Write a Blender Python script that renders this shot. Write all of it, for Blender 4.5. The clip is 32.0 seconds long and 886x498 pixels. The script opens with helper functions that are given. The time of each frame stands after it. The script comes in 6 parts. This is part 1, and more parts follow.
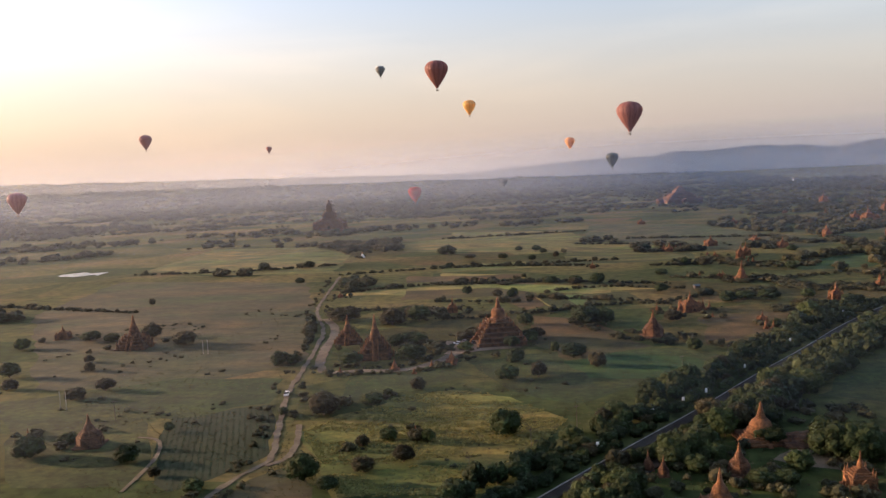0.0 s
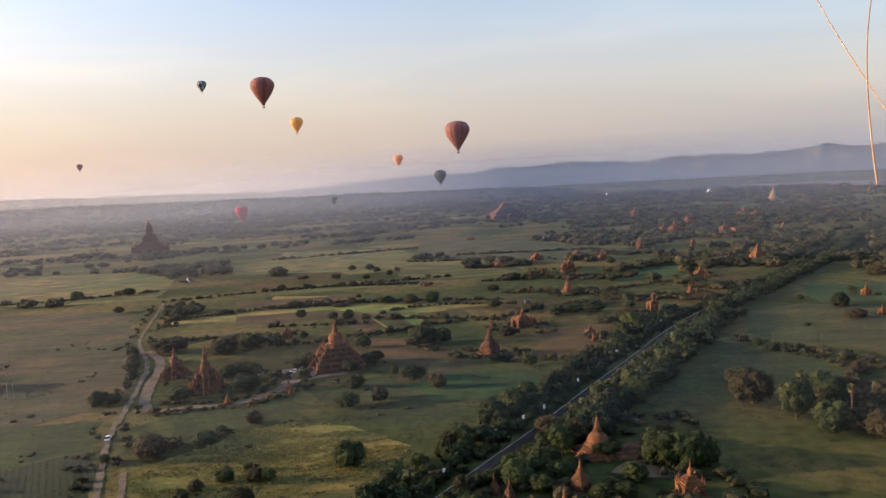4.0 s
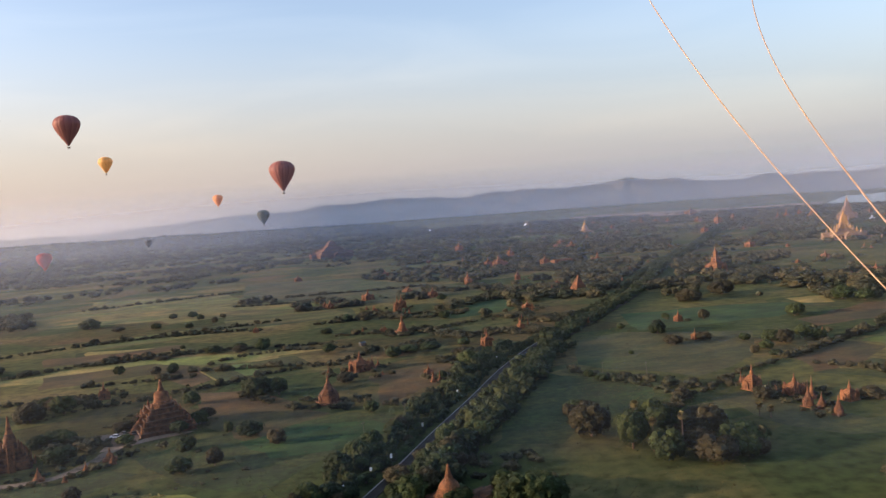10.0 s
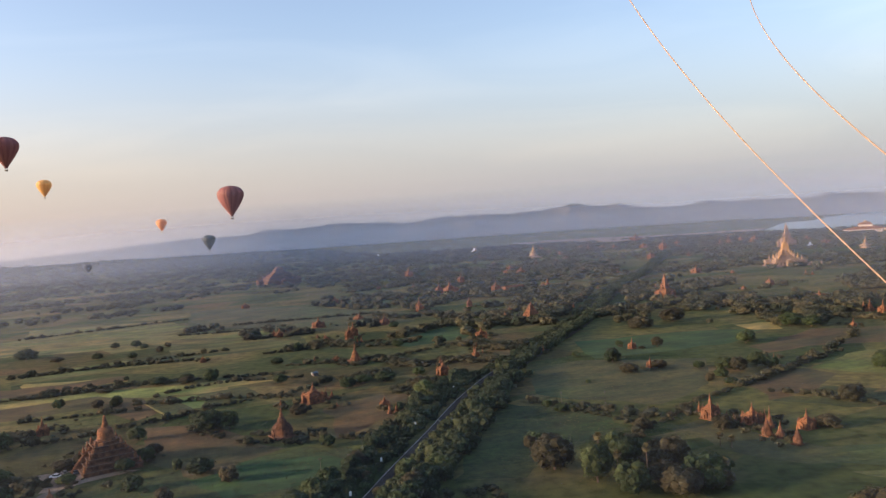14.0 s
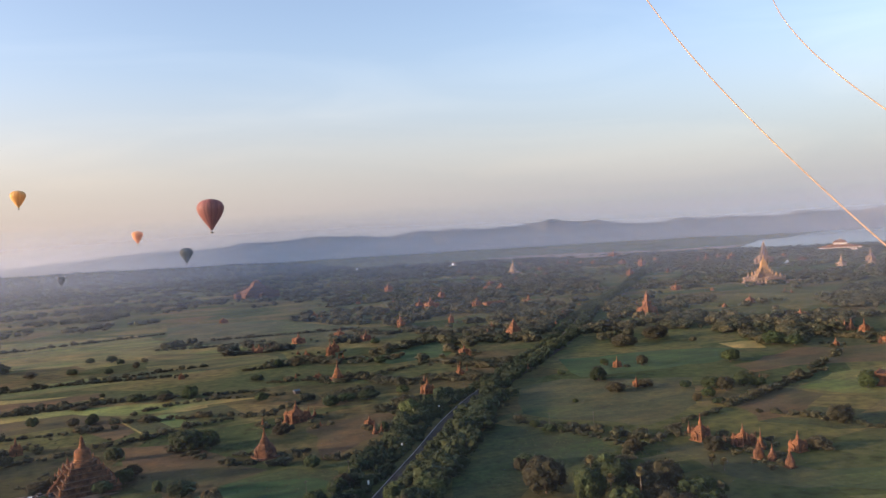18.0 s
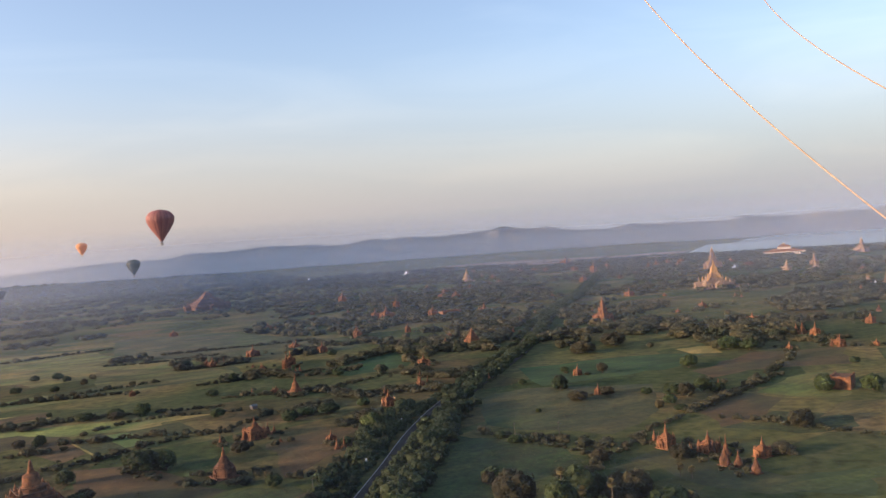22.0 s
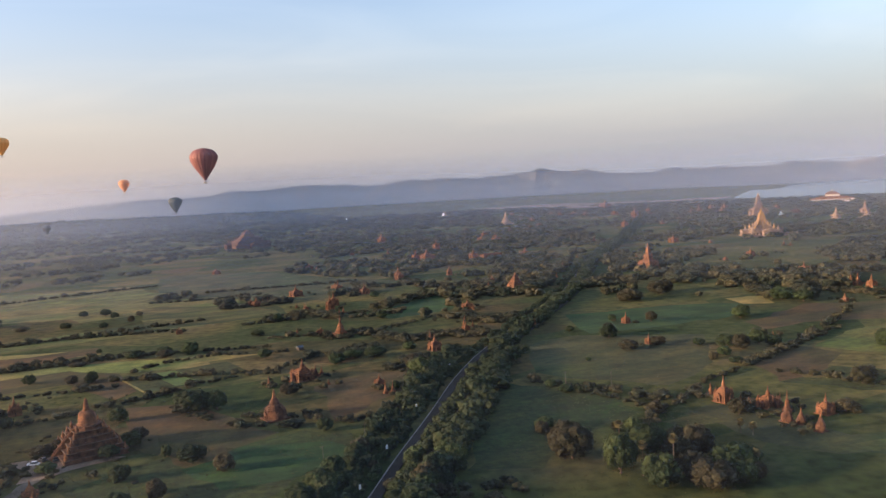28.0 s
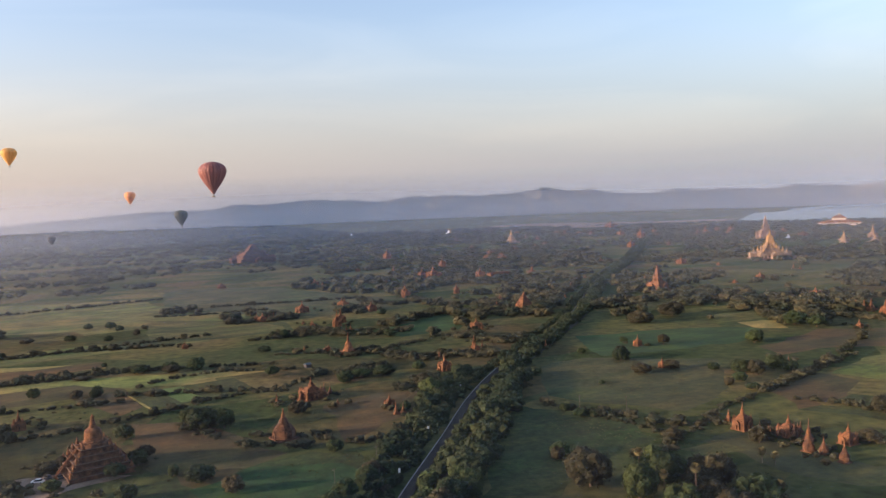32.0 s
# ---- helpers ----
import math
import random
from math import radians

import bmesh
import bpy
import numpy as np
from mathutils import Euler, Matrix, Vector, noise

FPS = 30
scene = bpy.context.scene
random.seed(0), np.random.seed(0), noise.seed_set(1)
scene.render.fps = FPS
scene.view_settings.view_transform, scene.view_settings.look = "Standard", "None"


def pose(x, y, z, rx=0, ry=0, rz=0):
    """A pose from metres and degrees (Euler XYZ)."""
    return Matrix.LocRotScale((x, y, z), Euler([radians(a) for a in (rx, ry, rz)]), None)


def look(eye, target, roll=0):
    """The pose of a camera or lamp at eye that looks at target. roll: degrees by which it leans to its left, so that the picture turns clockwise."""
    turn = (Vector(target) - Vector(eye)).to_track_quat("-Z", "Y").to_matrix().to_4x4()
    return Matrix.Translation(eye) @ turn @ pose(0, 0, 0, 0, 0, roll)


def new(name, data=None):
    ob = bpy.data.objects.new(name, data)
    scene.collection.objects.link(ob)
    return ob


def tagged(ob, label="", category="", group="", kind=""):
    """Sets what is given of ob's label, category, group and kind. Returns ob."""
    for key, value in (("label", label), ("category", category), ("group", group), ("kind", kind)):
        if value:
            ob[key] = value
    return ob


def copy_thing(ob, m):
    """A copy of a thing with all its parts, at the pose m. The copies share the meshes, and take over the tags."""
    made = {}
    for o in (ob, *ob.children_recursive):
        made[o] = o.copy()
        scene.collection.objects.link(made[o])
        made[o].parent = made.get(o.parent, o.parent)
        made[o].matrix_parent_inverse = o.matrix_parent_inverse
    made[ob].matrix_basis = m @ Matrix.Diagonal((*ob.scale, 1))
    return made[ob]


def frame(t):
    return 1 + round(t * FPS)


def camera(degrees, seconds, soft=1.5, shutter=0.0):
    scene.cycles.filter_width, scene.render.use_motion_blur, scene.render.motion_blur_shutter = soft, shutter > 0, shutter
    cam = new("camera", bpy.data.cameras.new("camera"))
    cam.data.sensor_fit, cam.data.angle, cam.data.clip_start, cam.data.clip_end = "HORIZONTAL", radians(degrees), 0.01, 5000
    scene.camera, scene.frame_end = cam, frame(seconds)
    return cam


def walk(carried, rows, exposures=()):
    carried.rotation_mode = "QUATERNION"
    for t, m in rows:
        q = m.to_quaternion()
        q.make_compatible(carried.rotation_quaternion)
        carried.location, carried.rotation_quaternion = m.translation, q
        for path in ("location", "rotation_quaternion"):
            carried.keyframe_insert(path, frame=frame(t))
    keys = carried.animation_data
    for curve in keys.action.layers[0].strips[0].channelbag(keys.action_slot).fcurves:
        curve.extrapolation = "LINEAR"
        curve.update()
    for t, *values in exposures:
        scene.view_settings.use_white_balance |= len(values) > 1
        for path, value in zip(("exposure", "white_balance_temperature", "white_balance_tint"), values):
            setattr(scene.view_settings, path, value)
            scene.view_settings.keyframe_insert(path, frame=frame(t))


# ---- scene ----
cam = camera(57.05, 32.0, soft=1.42)
PATH = [
    (0, pose(9.50, -18.68, 83.21, 84.384, 2.828, 9.475)),
    (0.5, pose(9.18, -17.89, 83.57, 84.353, 2.833, 8.591)),
    (1, pose(8.82, -17.11, 83.91, 84.763, 2.796, 7.511)),
    (1.5, pose(8.42, -16.34, 84.22, 85.143, 2.622, 6.357)),
    (2, pose(8.02, -15.57, 84.50, 85.816, 2.497, 5.480)),
    (2.5, pose(7.67, -14.81, 84.77, 85.749, 2.535, 4.071)),
    (3, pose(7.29, -14.05, 85.06, 85.105, 3.142, 1.735)),
    (3.5, pose(6.92, -13.34, 85.36, 84.838, 3.219, -0.950)),
    (5.5, pose(5.71, -11.14, 86.44, 86.806, 3.644, -4.863)),
    (6, pose(5.43, -10.56, 86.67, 87.774, 3.910, -6.329)),
    (6.5, pose(5.20, -9.95, 86.88, 87.887, 4.409, -6.096)),
    (7, pose(4.95, -9.32, 87.08, 88.154, 4.713, -7.047)),
    (7.5, pose(4.62, -8.69, 87.27, 87.419, 4.706, -9.495)),
    (8, pose(4.21, -7.99, 87.49, 86.927, 4.780, -10.772)),
    (8.5, pose(3.75, -7.27, 87.73, 86.475, 4.381, -12.209)),
    (9, pose(3.27, -6.55, 87.97, 86.631, 4.197, -13.928)),
    (9.5, pose(2.84, -5.84, 88.22, 86.809, 4.278, -14.507)),
    (10, pose(2.45, -5.11, 88.47, 86.662, 4.275, -14.946)),
    (10.5, pose(2.06, -4.34, 88.76, 86.697, 4.507, -16.682)),
    (11, pose(1.62, -3.52, 89.06, 86.957, 4.081, -18.107)),
    (11.5, pose(1.17, -2.67, 89.36, 87.042, 4.250, -19.376)),
    (12, pose(0.75, -1.79, 89.62, 87.263, 4.327, -19.668)),
    (12.5, pose(0.37, -0.91, 89.82, 87.500, 4.446, -19.429)),
    (13, pose(0.00, -0.00, 90.00, 87.667, 4.404, -19.900)),
    (13.5, pose(-0.35, 0.92, 90.17, 87.797, 4.213, -19.797)),
    (14, pose(-0.69, 1.82, 90.36, 88.137, 4.025, -18.683)),
    (14.5, pose(-1.04, 2.67, 90.56, 88.151, 3.829, -18.262)),
    (16.5, pose(-2.32, 5.86, 91.50, 88.071, 3.549, -18.871)),
    (17, pose(-2.69, 6.64, 91.72, 88.342, 3.337, -19.583)),
    (17.5, pose(-3.08, 7.42, 91.92, 88.629, 3.407, -20.009)),
    (18, pose(-3.51, 8.20, 92.12, 89.018, 3.553, -20.268)),
    (18.5, pose(-3.90, 8.99, 92.32, 89.278, 3.899, -20.552)),
    (19, pose(-4.26, 9.77, 92.49, 89.494, 4.186, -21.009)),
    (19.5, pose(-4.60, 10.53, 92.66, 89.569, 4.202, -21.868)),
    (20, pose(-4.95, 11.31, 92.84, 89.653, 4.203, -22.543)),
    (20.5, pose(-5.32, 12.13, 93.03, 89.661, 4.151, -23.196)),
    (21, pose(-5.71, 13.02, 93.20, 89.706, 4.076, -23.913)),
    (21.5, pose(-6.08, 13.93, 93.34, 89.748, 4.081, -23.849)),
    (22, pose(-6.43, 14.87, 93.47, 89.343, 4.115, -23.727)),
    (22.5, pose(-6.77, 15.84, 93.59, 88.873, 4.091, -23.958)),
    (23, pose(-7.05, 16.82, 93.69, 88.057, 3.970, -23.970)),
    (23.5, pose(-7.27, 17.78, 93.83, 87.031, 3.865, -23.985)),
    (24, pose(-7.50, 18.74, 93.95, 86.430, 3.720, -24.196)),
    (24.5, pose(-7.74, 19.68, 94.09, 85.646, 3.616, -24.499)),
    (25, pose(-8.02, 20.62, 94.27, 85.123, 3.499, -24.846)),
    (25.5, pose(-8.35, 21.55, 94.46, 84.834, 3.391, -25.059)),
    (27.5, pose(-9.83, 25.32, 95.12, 85.144, 3.331, -23.993)),
    (28, pose(-10.17, 26.22, 95.25, 85.375, 3.288, -21.234)),
    (28.5, pose(-10.49, 27.07, 95.34, 85.957, 3.576, -20.368)),
    (29, pose(-10.78, 27.88, 95.41, 86.532, 3.217, -19.547)),
    (29.5, pose(-11.05, 28.71, 95.48, 86.467, 2.823, -19.549)),
    (30, pose(-11.39, 29.57, 95.56, 86.555, 2.525, -19.284)),
    (30.5, pose(-11.77, 30.44, 95.70, 86.679, 2.420, -19.666)),
    (31, pose(-12.19, 31.29, 95.84, 86.661, 2.352, -20.322)),
    (31.5, pose(-12.61, 32.15, 95.96, 86.674, 2.326, -21.208)),
    (32, pose(-13.05, 33.01, 96.06, 86.577, 2.339, -20.982)),
]
walk(cam, PATH, exposures=[(0.0, 1.11, 6350, 14), (3.5, 1.12, 6200, 13), (8.0, 1.15, 5900, 11), (32.0, 1.15, 5830, 11)])

# ---- world and sun ----
SUN_AZIMUTH, SUN_HEIGHT = -82.0, 10.0      # degrees from +y towards +x, and above the horizon
world = bpy.data.worlds.new("morning_sky")
scene.world = world
world.use_nodes = True
wn = world.node_tree.nodes
sky = wn.new("ShaderNodeTexSky")
sky.sky_type, sky.sun_disc = "NISHITA", False
sky.sun_elevation, sky.sun_rotation = radians(SUN_HEIGHT), radians(SUN_AZIMUTH)
sky.altitude, sky.air_density, sky.dust_density, sky.ozone_density = 0, 1.0, 2.2, 1.0
wn["Background"].inputs[1].default_value = 0.148
tone = wn.new("ShaderNodeMix")
tone.data_type, tone.blend_type = "RGBA", "MULTIPLY"
tone.inputs[0].default_value, tone.inputs[7].default_value = 1.0, (1.035, 0.93, 0.97, 1)
world.node_tree.links.new(sky.outputs[0], tone.inputs[6])
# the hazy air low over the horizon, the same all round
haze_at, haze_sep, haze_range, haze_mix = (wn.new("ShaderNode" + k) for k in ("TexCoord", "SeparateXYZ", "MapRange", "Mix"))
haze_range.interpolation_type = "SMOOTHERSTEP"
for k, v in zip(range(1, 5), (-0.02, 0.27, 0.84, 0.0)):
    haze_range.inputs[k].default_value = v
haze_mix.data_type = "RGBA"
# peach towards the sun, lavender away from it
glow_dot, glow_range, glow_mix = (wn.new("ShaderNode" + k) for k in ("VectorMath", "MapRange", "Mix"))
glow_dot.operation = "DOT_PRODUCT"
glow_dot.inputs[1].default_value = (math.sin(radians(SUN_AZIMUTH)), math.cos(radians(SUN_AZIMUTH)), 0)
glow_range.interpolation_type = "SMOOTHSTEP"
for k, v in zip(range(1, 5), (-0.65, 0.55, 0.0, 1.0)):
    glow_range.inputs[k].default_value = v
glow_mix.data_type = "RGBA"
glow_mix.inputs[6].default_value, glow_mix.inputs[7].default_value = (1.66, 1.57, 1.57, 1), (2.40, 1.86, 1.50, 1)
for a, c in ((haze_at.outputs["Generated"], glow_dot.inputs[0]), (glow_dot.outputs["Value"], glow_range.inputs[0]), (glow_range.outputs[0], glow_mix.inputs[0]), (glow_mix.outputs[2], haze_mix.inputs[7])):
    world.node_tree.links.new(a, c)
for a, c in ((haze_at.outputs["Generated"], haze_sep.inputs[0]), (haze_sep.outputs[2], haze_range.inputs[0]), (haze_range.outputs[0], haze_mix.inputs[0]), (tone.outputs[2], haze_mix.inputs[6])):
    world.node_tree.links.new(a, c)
wisp_at, wisp_map, wisp_noise, wisp_ramp, wisp_mix = (wn.new("ShaderNode" + k) for k in ("TexCoord", "Mapping", "TexNoise", "ValToRGB", "Mix"))
wisp_map.inputs["Scale"].default_value, wisp_map.inputs["Rotation"].default_value = (1.0, 1.6, 7.0), (0.10, 0.05, 0.4)
wisp_noise.inputs["Scale"].default_value, wisp_noise.inputs["Detail"].default_value, wisp_noise.inputs["Distortion"].default_value = 2.2, 7, 0.6
wisp_ramp.color_ramp.elements[0].position, wisp_ramp.color_ramp.elements[0].color = 0.46, (1, 1, 1, 1)
wisp_ramp.color_ramp.elements[1].position, wisp_ramp.color_ramp.elements[1].color = 0.72, (1.12, 1.08, 1.04, 1)
wisp_mix.data_type, wisp_mix.blend_type = "RGBA", "MULTIPLY"
wisp_mix.inputs[0].default_value = 1.0
for a, c in ((wisp_at.outputs["Generated"], wisp_map.inputs[0]), (wisp_map.outputs[0], wisp_noise.inputs["Vector"]), (wisp_noise.outputs["Fac"], wisp_ramp.inputs[0]),
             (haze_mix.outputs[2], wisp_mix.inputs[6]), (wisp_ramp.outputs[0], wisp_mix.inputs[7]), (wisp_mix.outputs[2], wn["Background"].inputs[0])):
    world.node_tree.links.new(a, c)
sun = new("sun", bpy.data.lights.new("sun", "SUN"))
sun.data.energy, sun.data.angle, sun.data.color = 4.2, radians(1.2), (1.0, 0.64, 0.38)
_a, _e = radians(SUN_AZIMUTH), radians(SUN_HEIGHT)
sun.matrix_world = look((500 * math.sin(_a) * math.cos(_e), 500 * math.cos(_a) * math.cos(_e), 500 * math.sin(_e)), (0, 0, 0))

rng = np.random.default_rng(7)


# ---- materials ----
def ramp_nodes(nt, fac, stops):
    r = nt.nodes.new("ShaderNodeValToRGB")
    while len(r.color_ramp.elements) < len(stops):
        r.color_ramp.elements.new(0.5)
    for el, (p, c) in zip(r.color_ramp.elements, stops):
        el.position, el.color = p, (*c, 1)
    nt.links.new(fac, r.inputs[0])
    return r.outputs[0]


def noise_node(nt, scale, detail=4, coord="Position", stretch=(1, 1, 1), rough=0.55):
    if coord == "Position":
        src = nt.nodes.new("ShaderNodeNewGeometry").outputs["Position"]
    else:
        src = nt.nodes.new("ShaderNodeTexCoord").outputs["Object"]
    mp = nt.nodes.new("ShaderNodeMapping")
    mp.inputs["Scale"].default_value = stretch
    n = nt.nodes.new("ShaderNodeTexNoise")
    n.inputs["Scale"].default_value, n.inputs["Detail"].default_value, n.inputs["Roughness"].default_value = scale, detail, rough
    nt.links.new(src, mp.inputs[0])
    nt.links.new(mp.outputs[0], n.inputs["Vector"])
    return n.outputs["Fac"]


def mixed(nt, fac, a, b, mode="MIX"):
    m = nt.nodes.new("ShaderNodeMix")
    m.data_type, m.blend_type = "RGBA", mode
    for sock, val in ((m.inputs[0], fac), (m.inputs[6], a), (m.inputs[7], b)):
        if isinstance(val, bpy.types.NodeSocket):
            nt.links.new(val, sock)
        elif isinstance(val, tuple):
            sock.default_value = (*val, 1)
        else:
            sock.default_value = val
    return m.outputs[2]


MOTTLED = ("green_pasture", "olive_pasture", "dry_grass", "straw_stubble", "ploughed_soil", "bare_earth", "lush_crop", "tall_dry_grass", "sunlit_yellow_pasture")


def surface(name, low, high, scale, rough=0.85, fine=None, fine_amount=0.5, metal=0.0, bump=0.0, bump_scale=None,
            stretch=(1, 1, 1), coord="Position", spread=0.0, low_at=0.35, high_at=0.68):
    """A surface whose colour wanders from low to high at one scale, with a finer grain and some relief."""
    m = bpy.data.materials.new(name)
    m.use_nodes = True
    nt = m.node_tree
    b = nt.nodes["Principled BSDF"]
    col = ramp_nodes(nt, noise_node(nt, scale, 5, coord, stretch), [(low_at, low), (high_at, high)])
    if fine:
        g = ramp_nodes(nt, noise_node(nt, fine, 6, coord, (1, 1, 1), 0.7), [(0.3, (1 - fine_amount,) * 3), (0.7, (1 + fine_amount * 0.6,) * 3)])
        col = mixed(nt, 1.0, col, g, "MULTIPLY")
    if name in MOTTLED:
        g2 = ramp_nodes(nt, noise_node(nt, 0.07, 6, coord, (0.5, 1.0, 1.0), 0.7), [(0.30, (0.5, 0.56, 0.48)), (0.5, (1, 1, 1)), (0.70, (1.65, 1.48, 1.15))])
        col = mixed(nt, 1.0, col, g2, "MULTIPLY")
        g3 = ramp_nodes(nt, noise_node(nt, 0.016, 4, coord, (0.6, 1.0, 1.0), 0.6), [(0.36, (0.72, 1.0, 0.74)), (0.5, (1, 1, 1)), (0.64, (1.28, 1.04, 0.95))])
        col = mixed(nt, 1.0, col, g3, "MULTIPLY")
    if spread:
        info = nt.nodes.new("ShaderNodeObjectInfo").outputs["Random"]
        v = ramp_nodes(nt, info, [(0.0, (1 - spread, 1 - spread, 1 - spread)), (1.0, (1 + spread, 1 + spread * 0.8, 1 + spread * 0.6))])
        col = mixed(nt, 1.0, col, v, "MULTIPLY")
    nt.links.new(col, b.inputs["Base Color"])
    b.inputs["Roughness"].default_value, b.inputs["Metallic"].default_value = rough, metal
    b.inputs["Specular IOR Level"].default_value = 0.25
    if bump:
        bp = nt.nodes.new("ShaderNodeBump")
        bp.inputs["Strength"].default_value, bp.inputs["Distance"].default_value = 0.6, bump
        nt.links.new(noise_node(nt, bump_scale or scale * 6, 6, coord), bp.inputs["Height"])
        nt.links.new(bp.outputs[0], b.inputs["Normal"])
    return m


def leaf_material(name, low, high):
    m = surface(name, low, high, 0.045, 0.8, 0.35, 0.28, spread=0.28)
    nt = m.node_tree
    b = nt.nodes["Principled BSDF"]
    col = b.inputs["Base Color"].links[0].from_socket
    geo = nt.nodes.new("ShaderNodeNewGeometry")
    v = ramp_nodes(nt, geo.outputs["Random Per Island"], [(0.0, (0.90, 0.91, 0.9)), (1.0, (1.10, 1.09, 1.06))])
    col = mixed(nt, 1.0, col, v, "MULTIPLY")
    nt.links.new(col, b.inputs["Base Color"])
    tr = nt.nodes.new("ShaderNodeBsdfTranslucent")
    nt.links.new(col, tr.inputs["Color"])
    mx = nt.nodes.new("ShaderNodeMixShader")
    mx.inputs[0].default_value = 0.12
    nt.links.new(b.outputs[0], mx.inputs[1])
    nt.links.new(tr.outputs[0], mx.inputs[2])
    nt.links.new(mx.outputs[0], nt.nodes["Material Output"].inputs[0])
    return m


M_LEAF = leaf_material("leaf_green", (0.015, 0.031, 0.009), (0.044, 0.063, 0.018))
M_LEAF_DRY = leaf_material("leaf_olive", (0.0240, 0.0255, 0.0110), (0.0560, 0.0510, 0.0230))
M_WOODS = leaf_material("leaf_woods", (0.016, 0.026, 0.0125), (0.072, 0.067, 0.034))
M_BELT = leaf_material("leaf_belt", (0.011, 0.024, 0.008), (0.038, 0.050, 0.017))
M_PALM = leaf_material("palm_leaf", (0.075, 0.075, 0.03), (0.14, 0.125, 0.055))
M_BARK = surface("bark", (0.07, 0.05, 0.035), (0.16, 0.12, 0.085), 3.0, 0.9)
M_BRICK = surface("old_brick", (0.0862, 0.0433, 0.0235), (0.23, 0.108, 0.048), 0.5, 0.9, 3.5, 0.5, bump=0.15, bump_scale=2.5, spread=0.12)
M_BRICK_DARK = surface("dark_brick", (0.0544, 0.0313, 0.0202), (0.16, 0.0787, 0.0404), 0.45, 0.9, 3.0, 0.5, bump=0.15, bump_scale=2.5, spread=0.12)
M_LEDGE = surface("dusty_ledge", (0.085, 0.055, 0.036), (0.16, 0.105, 0.07), 0.4, 0.9, 2.0, 0.3)
M_STUCCO = surface("white_stucco", (0.162, 0.107, 0.068), (0.306, 0.221, 0.144), 0.25, 0.8, 1.5, 0.25)
M_OLD_PLASTER = surface("grey_plaster", (0.13, 0.085, 0.058), (0.25, 0.17, 0.115), 0.3, 0.85, 1.5, 0.3)
M_CREAM = surface("cream_limewash", (0.17, 0.115, 0.072), (0.31, 0.225, 0.145), 0.3, 0.8, 1.5, 0.25)
M_GOLD = surface("gilding", (0.24, 0.14, 0.055), (0.38, 0.235, 0.10), 0.4, 0.75)
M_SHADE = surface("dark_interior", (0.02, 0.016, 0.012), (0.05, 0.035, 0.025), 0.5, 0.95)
M_ASPHALT = surface("asphalt", (0.026, 0.023, 0.019), (0.042, 0.037, 0.030), 0.15, 0.92, 1.2, 0.2)
M_CONCRETE = surface("pale_kerb", (0.20, 0.185, 0.165), (0.31, 0.285, 0.255), 0.3, 0.85, 2.0, 0.3)
M_DIRT = surface("dirt_track", (0.108, 0.0856, 0.058), (0.187, 0.153, 0.108), 0.12, 0.95, 0.9, 0.3)
M_WATER = surface("water", (0.10, 0.115, 0.11), (0.14, 0.155, 0.145), 0.004, 0.22)
M_YARD = surface("sandy_yard", (0.17, 0.125, 0.085), (0.27, 0.205, 0.145), 0.12, 0.95, 0.9, 0.3)
M_SHORE = surface("river_shore_soil", (0.13, 0.095, 0.065), (0.20, 0.15, 0.105), 0.006, 0.95, 0.03, 0.3)
M_SAND = surface("sandbank", (0.30, 0.24, 0.17), (0.42, 0.34, 0.25), 0.01, 0.95)
M_HILL = surface("hill_scrub", (0.038, 0.054, 0.061), (0.135, 0.13, 0.118), 0.0065, 0.95, 0.025, 0.5)
M_WHITE = surface("white_paint", (0.72, 0.71, 0.68), (0.85, 0.84, 0.80), 0.6, 0.6)
M_PALACE = surface("palace_plaster", (0.36, 0.31, 0.25), (0.48, 0.42, 0.35), 0.3, 0.8)
M_POLE = surface("weathered_pole", (0.07, 0.06, 0.05), (0.13, 0.11, 0.095), 0.7, 0.85)
M_PALE_POST = surface("pale_post", (0.34, 0.31, 0.27), (0.48, 0.45, 0.40), 0.7, 0.8)
M_ROPE = surface("tan_rope", (0.33, 0.215, 0.125), (0.46, 0.31, 0.19), 3.0, 0.9)
M_GLASS = surface("dark_glass", (0.02, 0.022, 0.025), (0.04, 0.042, 0.045), 1.0, 0.1)
M_RUBBER = surface("rubber", (0.02, 0.02, 0.02), (0.035, 0.035, 0.035), 1.0, 0.9)
M_WICKER = surface("wicker", (0.16, 0.10, 0.05), (0.28, 0.18, 0.09), 2.0, 0.85)

